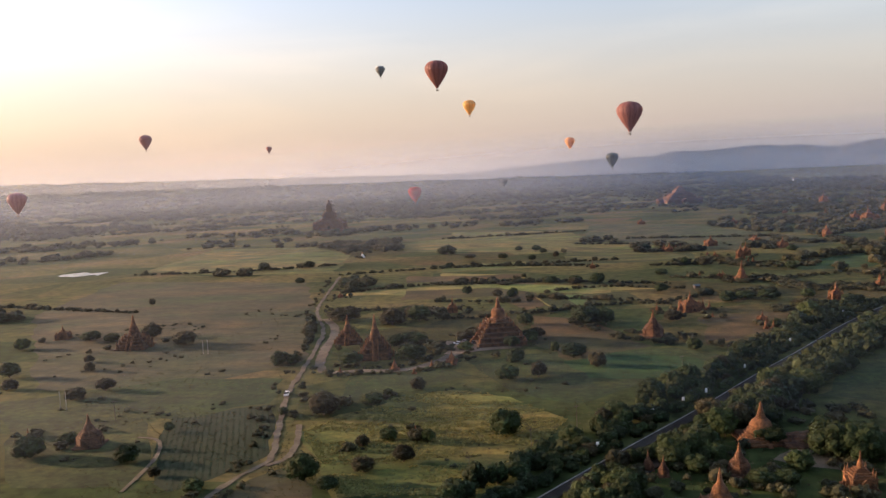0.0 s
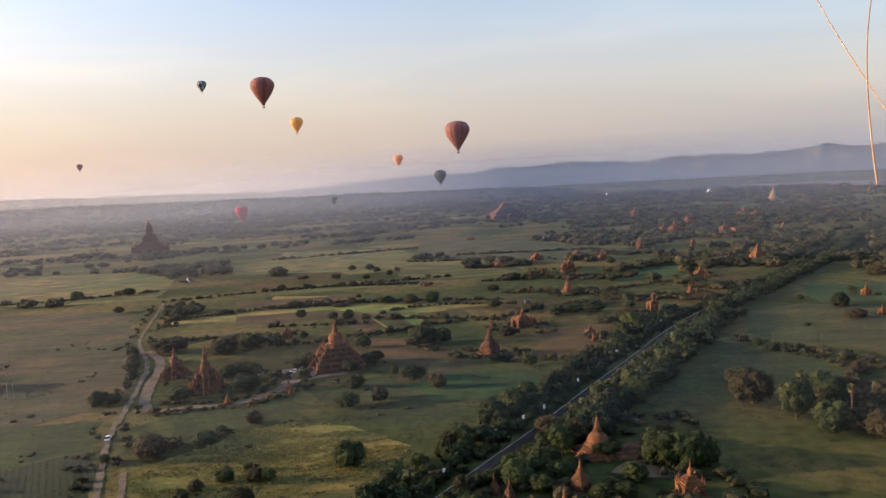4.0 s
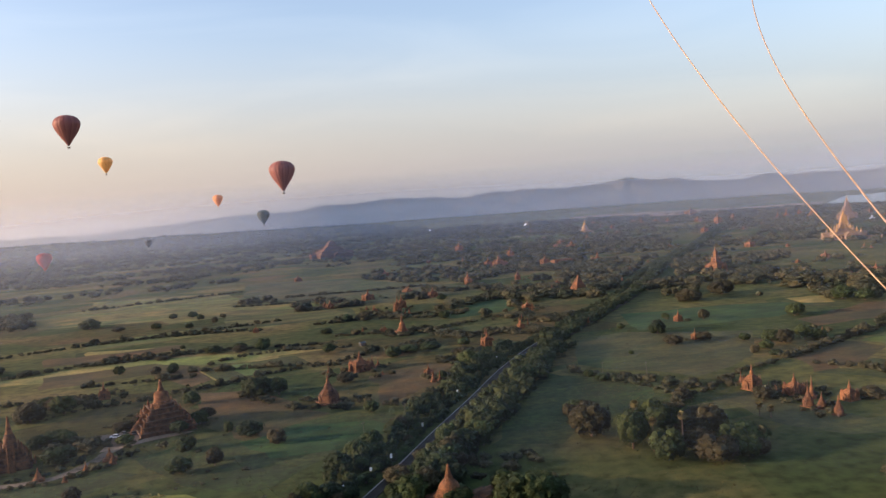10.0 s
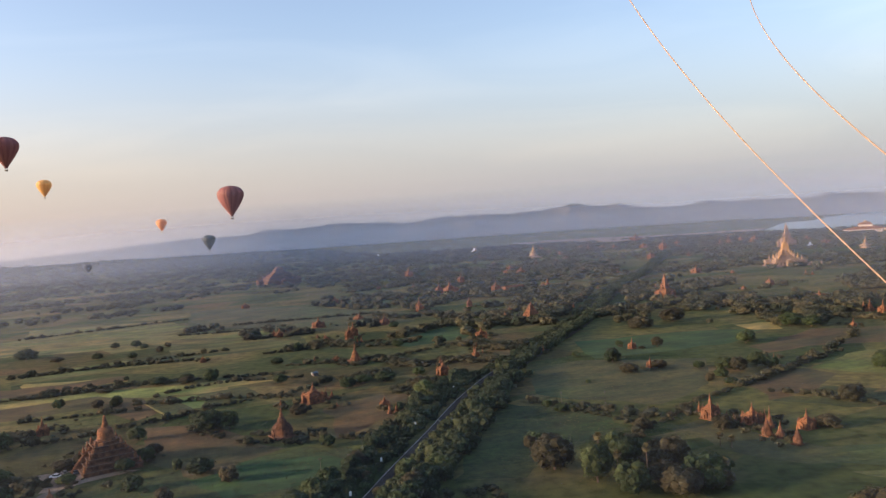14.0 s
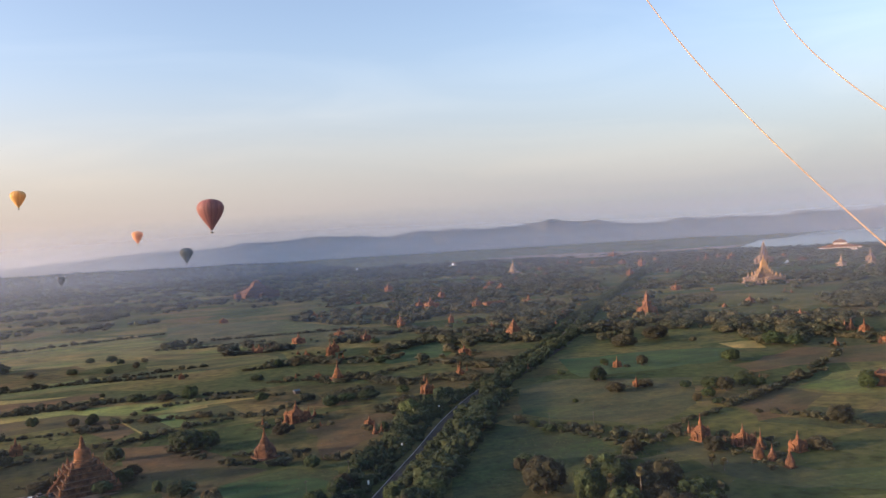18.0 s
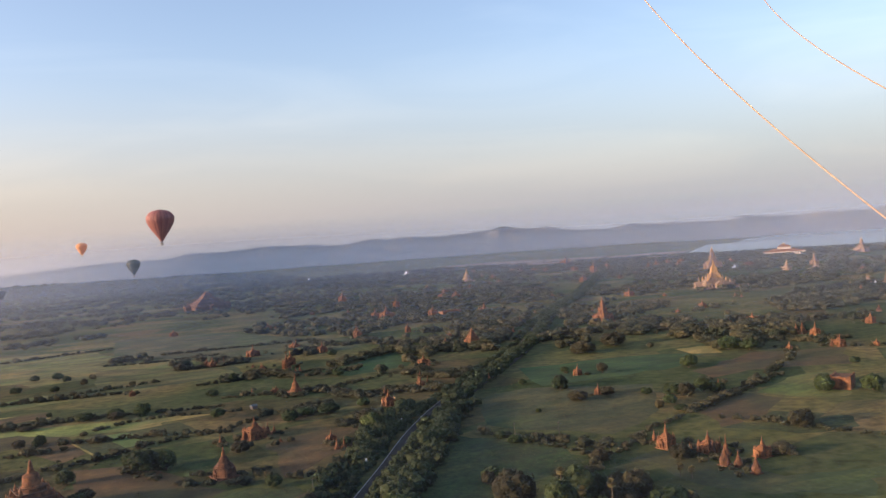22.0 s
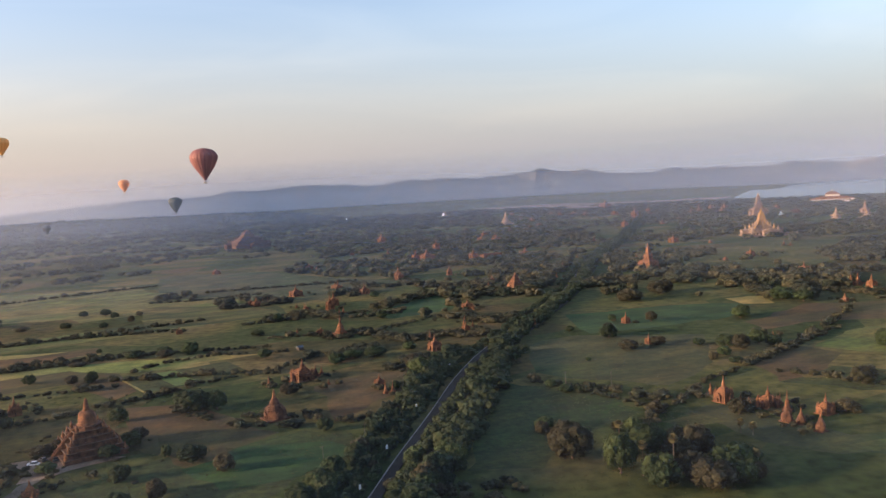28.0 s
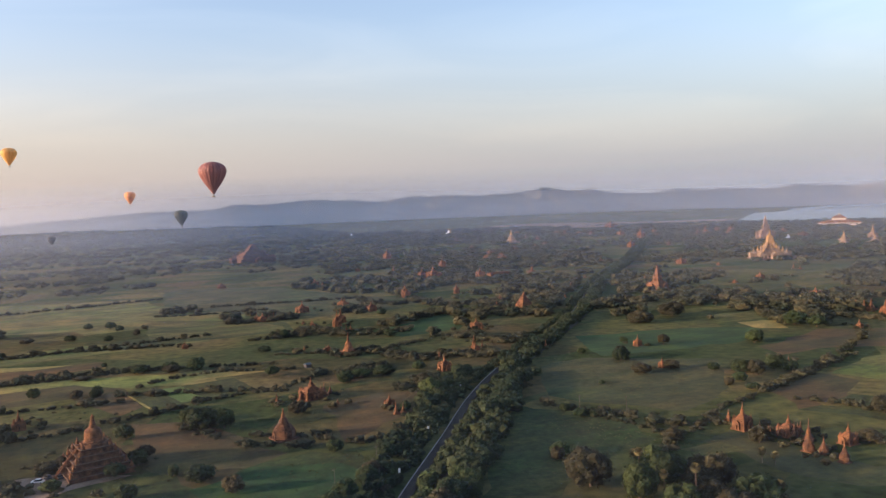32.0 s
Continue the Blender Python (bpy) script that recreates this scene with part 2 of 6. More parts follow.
FIELD_LOOK = {
    "crop": surface("young_crop", (0.072, 0.118, 0.0272), (0.099, 0.148, 0.0366), 0.05, 0.95, 0.35, 0.3),
    "green": surface("green_pasture", (0.027, 0.043, 0.0105), (0.050, 0.064, 0.0168), 0.03, 0.95, 0.30, 0.6, stretch=(1, 0.5, 1)),
    "lush": surface("lush_crop", (0.018, 0.048, 0.0118), (0.030, 0.068, 0.0172), 0.03, 0.95, 0.30, 0.3),
    "olive": surface("olive_pasture", (0.040, 0.050, 0.0165), (0.066, 0.072, 0.027), 0.03, 0.95, 0.25, 0.4),
    "dry": surface("dry_grass", (0.0735, 0.0845, 0.02), (0.142, 0.133, 0.0381), 0.035, 0.95, 0.25, 0.4),
    "tall": surface("tall_dry_grass", (0.060, 0.072, 0.017), (0.175, 0.155, 0.040), 0.09, 0.95, 0.5, 0.45, stretch=(0.35, 1.3, 1), low_at=0.38, high_at=0.66),
    # yellowish grass, with the brightness of sunlit streaks put into its colour
    "thin": surface("sunlit_yellow_pasture", (0.050, 0.060, 0.017), (0.112, 0.102, 0.032), 0.05, 0.95, 0.3, 0.45, stretch=(0.5, 1.4, 1)),
    "straw": surface("straw_stubble", (0.143, 0.137, 0.0358), (0.222, 0.194, 0.0598), 0.05, 0.95, 0.4, 0.3),
    "soil": surface("ploughed_soil", (0.0521, 0.0401, 0.0138), (0.0896, 0.0638, 0.0234), 0.03, 0.95, 0.3, 0.3),
    "earth": surface("bare_earth", (0.049, 0.0505, 0.0228), (0.076, 0.070, 0.0345), 0.022, 0.95, 0.2, 0.35),
    "crop_rows": surface("row_crop", (0.021, 0.034, 0.0135), (0.031, 0.042, 0.0175), 0.05, 0.95, 0.5, 0.3),
}


def ground_material():
    m = bpy.data.materials.new("plain_grass")
    m.use_nodes = True
    nt = m.node_tree
    b = nt.nodes["Principled BSDF"]
    grass = ramp_nodes(nt, noise_node(nt, 0.012, 6), [(0.30, (0.031, 0.041, 0.014)), (0.46, (0.052, 0.061, 0.022)), (0.58, (0.080, 0.075, 0.032)), (0.70, (0.088, 0.070, 0.039))])
    vor = nt.nodes.new("ShaderNodeTexVoronoi")
    vor.inputs["Scale"].default_value = 0.009
    mp = nt.nodes.new("ShaderNodeMapping")
    mp.inputs["Rotation"].default_value, mp.inputs["Scale"].default_value = (0, 0, radians(25)), (1.0, 1.9, 1.0)
    nt.links.new(nt.nodes.new("ShaderNodeNewGeometry").outputs["Position"], mp.inputs[0])
    nt.links.new(mp.outputs[0], vor.inputs["Vector"])
    sep = nt.nodes.new("ShaderNodeSeparateColor")
    nt.links.new(vor.outputs["Color"], sep.inputs[0])
    parcel = ramp_nodes(nt, sep.outputs[0], [(0.0, (0.62, 0.85, 0.6)), (0.35, (0.9, 1.0, 0.85)), (0.7, (1.6, 1.45, 1.2)), (1.0, (1.0, 0.82, 0.78))])
    col = mixed(nt, 1.0, grass, parcel, "MULTIPLY")
    grain = ramp_nodes(nt, noise_node(nt, 0.16, 6), [(0.3, (0.5, 0.54, 0.48)), (0.5, (1, 1, 1)), (0.7, (1.45, 1.35, 1.2))])
    col = mixed(nt, 1.0, col, grain, "MULTIPLY")
    nt.links.new(col, b.inputs["Base Color"])
    b.inputs["Roughness"].default_value = 0.97
    b.inputs["Specular IOR Level"].default_value = 0.1
    return m


M_GROUND = ground_material()


# ---- mesh helpers ----
def part(name, bm, material, parent, label=""):
    me = bpy.data.meshes.new(name)
    bm.to_mesh(me)
    bm.free()
    me.materials.append(material)
    ob = new(name, me)
    ob.parent = parent
    if label:
        ob["label"] = label
    return ob


def grid_mesh(name, verts, faces, material, smooth=False):
    """A mesh from numpy arrays of corners and of triangles or quads."""
    verts, faces = np.asarray(verts, np.float32), np.asarray(faces, np.int32)
    me = bpy.data.meshes.new(name)
    k = faces.shape[1]
    me.vertices.add(len(verts))
    me.vertices.foreach_set("co", verts.ravel())
    me.loops.add(faces.size)
    me.loops.foreach_set("vertex_index", faces.ravel())
    me.polygons.add(len(faces))
    me.polygons.foreach_set("loop_start", np.arange(0, faces.size, k, dtype=np.int32))
    me.polygons.foreach_set("use_smooth", np.full(len(faces), smooth))
    me.update(calc_edges=True)
    me.materials.append(material)
    return me


def box(bm, x, y, z, sx, sy, sz, rot=0.0):
    m = Matrix.Translation((x, y, z + sz / 2)) @ Matrix.Rotation(rot, 4, "Z") @ Matrix.Diagonal((sx, sy, sz, 1))
    bmesh.ops.create_cube(bm, size=1, matrix=m)
    return bm


def turned(profile, n, x=0.0, y=0.0, turn=None, square=False):
    """A solid turned from (radius, height) pairs round the vertical; n 4 and square gives flat sides of that half width."""
    bm = bmesh.new()
    k = 1 / math.cos(math.pi / n) if square else 1.0
    off = math.pi / n if turn is None else turn
    rings = []
    for r, z in profile:
        rings.append([bm.verts.new((x + k * r * math.cos(off + 2 * math.pi * i / n), y + k * r * math.sin(off + 2 * math.pi * i / n), z)) for i in range(n)])
    for a, b in zip(rings, rings[1:]):
        for i in range(n):
            bm.faces.new((a[i], a[(i + 1) % n], b[(i + 1) % n], b[i]))
    bm.faces.new(rings[-1])
    bm.faces.new(rings[0][::-1])
    return bm


def ledge(r, z0, z1, lip=0.03, cap=0.2):
    """One terrace with a slightly proud plinth and cornice."""
    h = z1 - z0
    return [(r + lip, z0), (r + lip, z0 + 0.12 * h), (r, z0 + 0.16 * h), (r, z1 - cap * h), (r + lip, z1 - cap * h * 0.8), (r + lip, z1 - 0.01 * h), (r + lip * 0.4, z1)]


def rings_cone(r0, r1, z0, z1, steps):
    out = []
    for i in range(steps):
        a, b = i / steps, (i + 1) / steps
        ra, rb = r0 + (r1 - r0) * a ** 0.8, r0 + (r1 - r0) * b ** 0.8
        za, zb = z0 + (z1 - z0) * a, z0 + (z1 - z0) * b
        out += [(ra, za), (ra * 1.0, za + (zb - za) * 0.55), (rb * 0.9, zb - 1e-4)]
    return out


def porch(thing, side, reach, width, height, back, brick, dark, sill=0.0):
    """A gabled porch with an open doorway on one side of a temple: two piers, an arch block, a gable and the dark passage."""
    a = side * math.pi / 2
    turn = Matrix.Rotation(a, 4, "Z")
    bm = bmesh.new()
    pier = width * 0.3
    for s in (-1, 1):
        box(bm, s * (width - pier) / 2, back + reach / 2, sill, pier, reach, height * 0.68)
    box(bm, 0, back + reach / 2, sill + height * 0.5, width - 2 * pier - 0.002, reach * 0.96, height * 0.18)
    vs = [bm.verts.new(v) for v in ((-width * 0.56, back, sill + height * 0.68), (width * 0.56, back, sill + height * 0.68), (0, back, sill + height),
                                    (-width * 0.56, back + reach * 1.04, sill + height * 0.68), (width * 0.56, back + reach * 1.04, sill + height * 0.68), (0, back + reach * 1.04, sill + height))]
    for f in ((2, 1, 0), (3, 4, 5), (0, 1, 4, 3), (1, 2, 5, 4), (2, 0, 3, 5)):
        bm.faces.new([vs[i] for i in f])
    bm.transform(turn)
    p = part("porch", bm, brick, thing)
    bm = box(bmesh.new(), 0, back + reach * 0.1, sill, width - 2 * pier - 0.004, reach * 0.18, height * 0.5)
    bm.transform(turn)
    part("doorway", bm, dark, p, "dark arched doorway")
    return p


def prism(outline, x0, x1, turn):
    """A flat outline of (y, z) pairs given thickness along x, then turned."""
    bm = bmesh.new()
    a = [bm.verts.new((x0, y, z)) for y, z in outline]
    b = [bm.verts.new((x1, y, z)) for y, z in outline]
    n = len(outline)
    bm.faces.new(a)
    bm.faces.new(b[::-1])
    for i in range(n):
        bm.faces.new((a[i], b[i], b[(i + 1) % n], a[(i + 1) % n]))
    bmesh.ops.recalc_face_normals(bm, faces=bm.faces)
    bm.transform(turn)
    return bm


def finial(thing, z0, z1, r, material, x=0.0, y=0.0):
    return part("finial", turned([(r, z0), (r * 1.5, z0 + 0.2 * (z1 - z0)), (r * 0.7, z0 + 0.4 * (z1 - z0)), (r * 0.15, z1)], 8, x, y), material, thing)


# ---- temples, one unit wide and one unit high ----
def bell_stupa(thing, brick, top):
    part("plinth", turned(ledge(0.48, 0, 0.07, 0.02), 4, square=True), brick, thing)
    for i, (r, a, b) in enumerate(((0.43, 0.07, 0.14), (0.375, 0.14, 0.20), (0.325, 0.20, 0.25))):
        part("terrace", turned(ledge(r, a, b, 0.018), 8 if i else 4, square=True), brick, thing)
    for sx in (-1, 1):
        for sy in (-1, 1):
            part("corner_urn", turned([(0.045, 0.07), (0.05, 0.10), (0.026, 0.145), (0.008, 0.20)], 8, sx * 0.44, sy * 0.44), brick, thing)
    for side in range(4):
        bm = bmesh.new()
        vs = [bm.verts.new(v) for v in ((-0.05, 0.56, 0), (0.05, 0.56, 0), (-0.05, 0.30, 0), (0.05, 0.30, 0), (-0.05, 0.32, 0.24), (0.05, 0.32, 0.24), (-0.05, 0.30, 0.24), (0.05, 0.30, 0.24))]
        for f in ((0, 1, 5, 4), (4, 5, 7, 6), (2, 6, 7, 3), (0, 4, 6, 2), (1, 3, 7, 5), (0, 2, 3, 1)):
            bm.faces.new([vs[i] for i in f])
        bmesh.ops.recalc_face_normals(bm, faces=bm.faces)
        bm.transform(Matrix.Rotation(side * math.pi / 2, 4, "Z"))
        part("stair_ramp", bm, brick, thing)
    part("drum", turned([(0.30, 0.25), (0.31, 0.27), (0.285, 0.28), (0.275, 0.31), (0.285, 0.32), (0.265, 0.335)], 20), brick, thing)
    part("bell", turned([(0.255, 0.335), (0.262, 0.35), (0.24, 0.37), (0.232, 0.42), (0.236, 0.43), (0.225, 0.44), (0.195, 0.50), (0.15, 0.55), (0.115, 0.58)], 20), brick, thing)
    part("spire", turned(rings_cone(0.108, 0.026, 0.58, 0.92, 9), 14), top, thing)
    finial(thing, 0.92, 1.0, 0.026, top)


def stair_stupa(thing, brick, top):
    """A steep terraced stupa with turreted stairways and a tall ringed spire."""
    part("plinth", turned(ledge(0.49, 0, 0.05, 0.015), 4, square=True), brick, thing)
    for r, a, b in ((0.43, 0.05, 0.15), (0.355, 0.15, 0.24), (0.285, 0.24, 0.32), (0.23, 0.32, 0.38)):
        ter = part("terrace", turned(ledge(r, a, b, 0.016), 4, square=True), brick, thing)
        for sx in (-1, 1):
            for sy in (-1, 1):
                part("corner_turret", turned([(0.036, b), (0.04, b + 0.025), (0.024, b + 0.06), (0.006, b + 0.11)], 8, sx * (r - 0.02), sy * (r - 0.02)), brick, ter)
    for side in range(4):
        turn = Matrix.Rotation(side * math.pi / 2, 4, "Z")
        steps = [(0.60, 0.0)]
        for k in range(10):
            steps += [(0.60 - 0.038 * k, 0.038 * (k + 1)), (0.60 - 0.038 * (k + 1), 0.038 * (k + 1))]
        steps.append((0.22, 0.0))
        stair = part("stairway", prism(steps, -0.045, 0.045, turn), brick, thing, "steep brick stairway")
        for k in range(4):
            y, z = 0.57 - 0.095 * k, 0.03 + 0.095 * k
            for sx in (-0.075, 0.075):
                bm = turned([(0.03, z - 0.03), (0.03, z + 0.05), (0.036, z + 0.058), (0.02, z + 0.09), (0.005, z + 0.135)], 8, sx, y)
                bm.transform(turn)
                part("stair_turret", bm, top, stair)
    part("drum", turned([(0.20, 0.38), (0.205, 0.40), (0.188, 0.41), (0.18, 0.45), (0.186, 0.46)], 20), brick, thing)
    part("bell", turned([(0.176, 0.46), (0.18, 0.475), (0.16, 0.49), (0.152, 0.54), (0.156, 0.55), (0.148, 0.56), (0.125, 0.62), (0.10, 0.65)], 20), brick, thing)
    part("spire", turned(rings_cone(0.098, 0.026, 0.65, 0.94, 9), 14), top, thing)
    finial(thing, 0.94, 1.0, 0.022, top)


def cone_stupa(thing, brick, top):
    part("plinth", turned(ledge(0.46, 0, 0.07, 0.02), 4, square=True), brick, thing)
    part("drum", turned(ledge(0.40, 0.07, 0.34, 0.018, 0.1), 8, square=True), brick, thing)
    for r, a, b in ((0.36, 0.34, 0.40), (0.31, 0.40, 0.45), (0.26, 0.45, 0.49)):
        part("terrace", turned(ledge(r, a, b, 0.015), 8, square=True), brick, thing)
    for side in range(4):
        porch(thing, side, 0.07, 0.26, 0.30, 0.385, brick, M_SHADE, 0.03)
    part("bell", turned([(0.225, 0.49), (0.235, 0.51), (0.205, 0.53), (0.185, 0.59), (0.145, 0.65), (0.105, 0.69)], 18), brick, thing)
    part("spire", turned(rings_cone(0.10, 0.026, 0.69, 0.95, 8), 14), top, thing)
    finial(thing, 0.95, 1.0, 0.022, top)


def shrine(thing, brick, top):
    part("plinth", turned(ledge(0.48, 0, 0.05, 0.015), 4, square=True), brick, thing)
    body = part("body", turned(ledge(0.40, 0.05, 0.36, 0.02, 0.12), 4, square=True), brick, thing)
    for side in range(4):
        for s in (-1, 1):
            bm = box(bmesh.new(), s * 0.26, 0.405, 0.08, 0.05, 0.03, 0.24)
            bm.transform(Matrix.Rotation(side * math.pi / 2, 4, "Z"))
            part("pilaster", bm, brick, body)
        porch(thing, side, 0.12 if side else 0.20, 0.26, 0.32, 0.39, brick, M_SHADE, 0.05)
    for r, a, b in ((0.34, 0.36, 0.415), (0.265, 0.415, 0.465), (0.205, 0.465, 0.51), (0.16, 0.51, 0.55)):
        part("terrace", turned(ledge(r, a, b, 0.016), 4, square=True), brick, thing)
    for d, z in ((0.35, 0.36), (0.29, 0.415)):
        for sx in (-1, 1):
            for sy in (-1, 1):
                part("corner_stupa", turned([(0.045, z), (0.05, z + 0.03), (0.034, z + 0.07), (0.014, z + 0.13), (0.004, z + 0.19)], 8, sx * d, sy * d), brick, thing)
    part("bell", turned([(0.125, 0.55), (0.132, 0.57), (0.112, 0.585), (0.108, 0.64), (0.096, 0.69), (0.068, 0.735), (0.052, 0.75)], 16), brick, thing)
    part("spire", turned(rings_cone(0.052, 0.015, 0.75, 0.95, 7), 12), top, thing)
    finial(thing, 0.95, 1.0, 0.018, top)


def terraced_temple(thing, brick, top):
    levels = 5
    for i in range(levels):
        r = 0.49 - 0.062 * i
        z0, z1 = 0.094 * i, 0.094 * (i + 1)
        ter = part("terrace", turned(ledge(r, z0, z1, 0.018, 0.22), 4, square=True), brick, thing)
        part("parapet", turned([(r + 0.022, z1 - 0.004), (r + 0.022, z1 + 0.006), (r + 0.002, z1 + 0.006), (r + 0.002, z1 - 0.004)], 4, square=True), M_LEDGE, ter, "dusty pale parapet ledge")
        for sx in (-1, 1):
            for sy in (-1, 1):
                part("corner_turret", turned([(0.030, z1), (0.030, z1 + 0.03), (0.036, z1 + 0.036), (0.022, z1 + 0.06), (0.010, z1 + 0.10), (0.003, z1 + 0.135)], 8, sx * (r - 0.03), sy * (r - 0.03)), top, ter)
    n = 16
    steps = [(0.62, 0.0)]
    for k in range(n):
        y0, y1 = 0.62 - 0.40 * k / n, 0.62 - 0.40 * (k + 1) / n
        steps += [(y0, 0.47 * (k + 1) / n), (y1, 0.47 * (k + 1) / n)]
    steps.append((0.22, 0.0))
    for side in (1, 3):
        turn = Matrix.Rotation(side * math.pi / 2, 4, "Z")
        stair = part("stairway", prism(steps, -0.030, 0.030, turn), brick, thing, "steep brick stairway")
        for s in (-0.042, 0.042):
            part("side_wall", prism([(0.63, 0.0), (0.63, 0.035), (0.25, 0.49), (0.21, 0.49), (0.21, 0.0)], s - 0.010, s + 0.010, turn), top, stair)
    part("drum", turned(ledge(0.195, 0.47, 0.53, 0.014), 8, square=True), brick, thing)
    part("bell", turned([(0.162, 0.53), (0.166, 0.55), (0.145, 0.565), (0.142, 0.62), (0.146, 0.63), (0.140, 0.645), (0.136, 0.70), (0.120, 0.74), (0.085, 0.765), (0.062, 0.775)], 28), top, thing)
    part("spire", turned(rings_cone(0.062, 0.024, 0.775, 0.96, 8), 16), top, thing)
    finial(thing, 0.96, 1.0, 0.02, top)


def tower_temple(thing, brick, top):
    part("plinth", turned(ledge(0.47, 0, 0.04, 0.01), 4, square=True), brick, thing)
    part("lower_storey", turned(ledge(0.37, 0.04, 0.25, 0.018, 0.12), 4, square=True), brick, thing)
    for side in range(4):
        porch(thing, side, 0.12 if side else 0.22, 0.22, 0.25, 0.36, brick, M_SHADE, 0.04)
    for r, a, b in ((0.33, 0.25, 0.30), (0.27, 0.30, 0.345), (0.21, 0.345, 0.385)):
        part("terrace", turned(ledge(r, a, b, 0.015), 4, square=True), brick, thing)
    part("upper_storey", turned(ledge(0.155, 0.385, 0.50, 0.014, 0.12), 4, square=True), brick, thing)
    for side in range(4):
        porch(thing, side, 0.05, 0.11, 0.13, 0.15, brick, M_SHADE, 0.385)
    for r, a, b in ((0.14, 0.50, 0.535), (0.118, 0.535, 0.565), (0.10, 0.565, 0.59)):
        part("terrace", turned(ledge(r, a, b, 0.012), 4, square=True), brick, thing)
    for d, z in ((0.32, 0.25), (0.13, 0.50)):
        for sx in (-1, 1):
            for sy in (-1, 1):
                part("corner_stupa", turned([(0.032, z), (0.036, z + 0.02), (0.022, z + 0.06), (0.010, z + 0.10), (0.003, z + 0.14)], 8, sx * d, sy * d), brick, thing)
    part("tower", turned([(0.08, 0.59), (0.088, 0.64), (0.086, 0.70), (0.074, 0.77), (0.056, 0.83), (0.046, 0.85)], 4, square=True), brick, thing)
    part("spire", turned(rings_cone(0.05, 0.012, 0.85, 0.97, 6), 12), top, thing)
    finial(thing, 0.97, 1.0, 0.012, top)


def pyramid_temple(thing, brick, top):
    part("body", turned(ledge(0.45, 0, 0.24, 0.012, 0.08), 4, square=True), brick, thing)
    for side in range(4):
        porch(thing, side, 0.14, 0.20, 0.34, 0.44, brick, M_SHADE)
    for r, a, b in ((0.39, 0.24, 0.32), (0.32, 0.32, 0.40), (0.26, 0.40, 0.48), (0.21, 0.48, 0.56)):
        ter = part("terrace", turned(ledge(r, a, b, 0.01), 4, square=True), brick, thing)
        for sx in (-1, 1):
            for sy in (-1, 1):
                part("corner_turret", turned([(0.026, b), (0.028, b + 0.04), (0.016, b + 0.08), (0.004, b + 0.13)], 8, sx * (r - 0.015), sy * (r - 0.015)), brick, ter)
    part("tower", turned([(0.165, 0.56), (0.17, 0.60), (0.148, 0.62), (0.14, 0.70), (0.122, 0.72), (0.108, 0.80), (0.088, 0.82), (0.076, 0.90)], 4, square=True), brick, thing)
    part("broken_top", turned([(0.075, 0.90), (0.07, 0.94), (0.04, 0.98), (0.015, 1.0)], 9), top, thing)


def peaked_temple(thing, brick, top):
    part("body", turned(ledge(0.45, 0, 0.26, 0.015, 0.12), 4, square=True), brick, thing)
    for side in range(4):
        porch(thing, side, 0.09, 0.24, 0.26, 0.44, brick, M_SHADE)
    for i in range(7):
        r = 0.40 * (1 - i / 7.6) ** 1.15
        part("terrace", turned(ledge(r, 0.26 + 0.085 * i, 0.26 + 0.085 * (i + 1), 0.008), 4, square=True), brick, thing)
    part("spire", turned(rings_cone(0.045, 0.012, 0.855, 0.96, 4), 10), top, thing)
    finial(thing, 0.96, 1.0, 0.012, top)


def great_white_temple(thing, brick, top):
    part("plinth", turned(ledge(0.74, 0, 0.03, 0.01), 4, square=True), brick, thing)
    part("lower_storey", turned(ledge(0.54, 0.03, 0.17, 0.015, 0.1), 4, square=True), brick, thing)
    for side in range(4):
        porch(thing, side, 0.24, 0.28, 0.22, 0.53, brick, M_SHADE, 0.03)
        bm = bmesh.new()
        for k in range(8):
            if abs(k - 3.5) > 1:
                box(bm, -0.455 + 0.13 * k, 0.542, 0.06, 0.035, 0.02, 0.07)
        bm.transform(Matrix.Rotation(side * math.pi / 2, 4, "Z"))
        part("window_row", bm, M_SHADE, thing, "row of dark arched windows")
    for i, (r, a, b) in enumerate(((0.50, 0.17, 0.22), (0.38, 0.22, 0.27), (0.285, 0.27, 0.32), (0.215, 0.32, 0.37), (0.165, 0.37, 0.42), (0.135, 0.42, 0.46))):
        ter = part("terrace", turned(ledge(r, a, b, 0.012), 4, square=True), brick if i < 4 else top, thing)
        for sx in (-1, 1):
            for sy in (-1, 1):
                part("corner_stupa", turned([(0.04, b), (0.046, b + 0.03), (0.03, b + 0.07), (0.012, b + 0.12), (0.003, b + 0.17)], 10, sx * (r - 0.03), sy * (r - 0.03)), top if i % 2 else brick, ter)
            for t in (0, 1):
                part("parapet_stupa", turned([(0.022, b), (0.024, b + 0.02), (0.012, b + 0.05), (0.003, b + 0.08)], 8, *((sx * (r - 0.01), 0.0) if t else (0.0, sx * (r - 0.01)))), brick, ter)
    part("tower", turned([(0.105, 0.46), (0.118, 0.49), (0.122, 0.55), (0.116, 0.62), (0.102, 0.69), (0.084, 0.75), (0.062, 0.79), (0.048, 0.81)], 4, square=True), top, thing, "gilded tower")
    part("spire", turned(rings_cone(0.048, 0.013, 0.81, 0.96, 6), 14), top, thing, "gilded spire")
    finial(thing, 0.96, 1.0, 0.014, top)


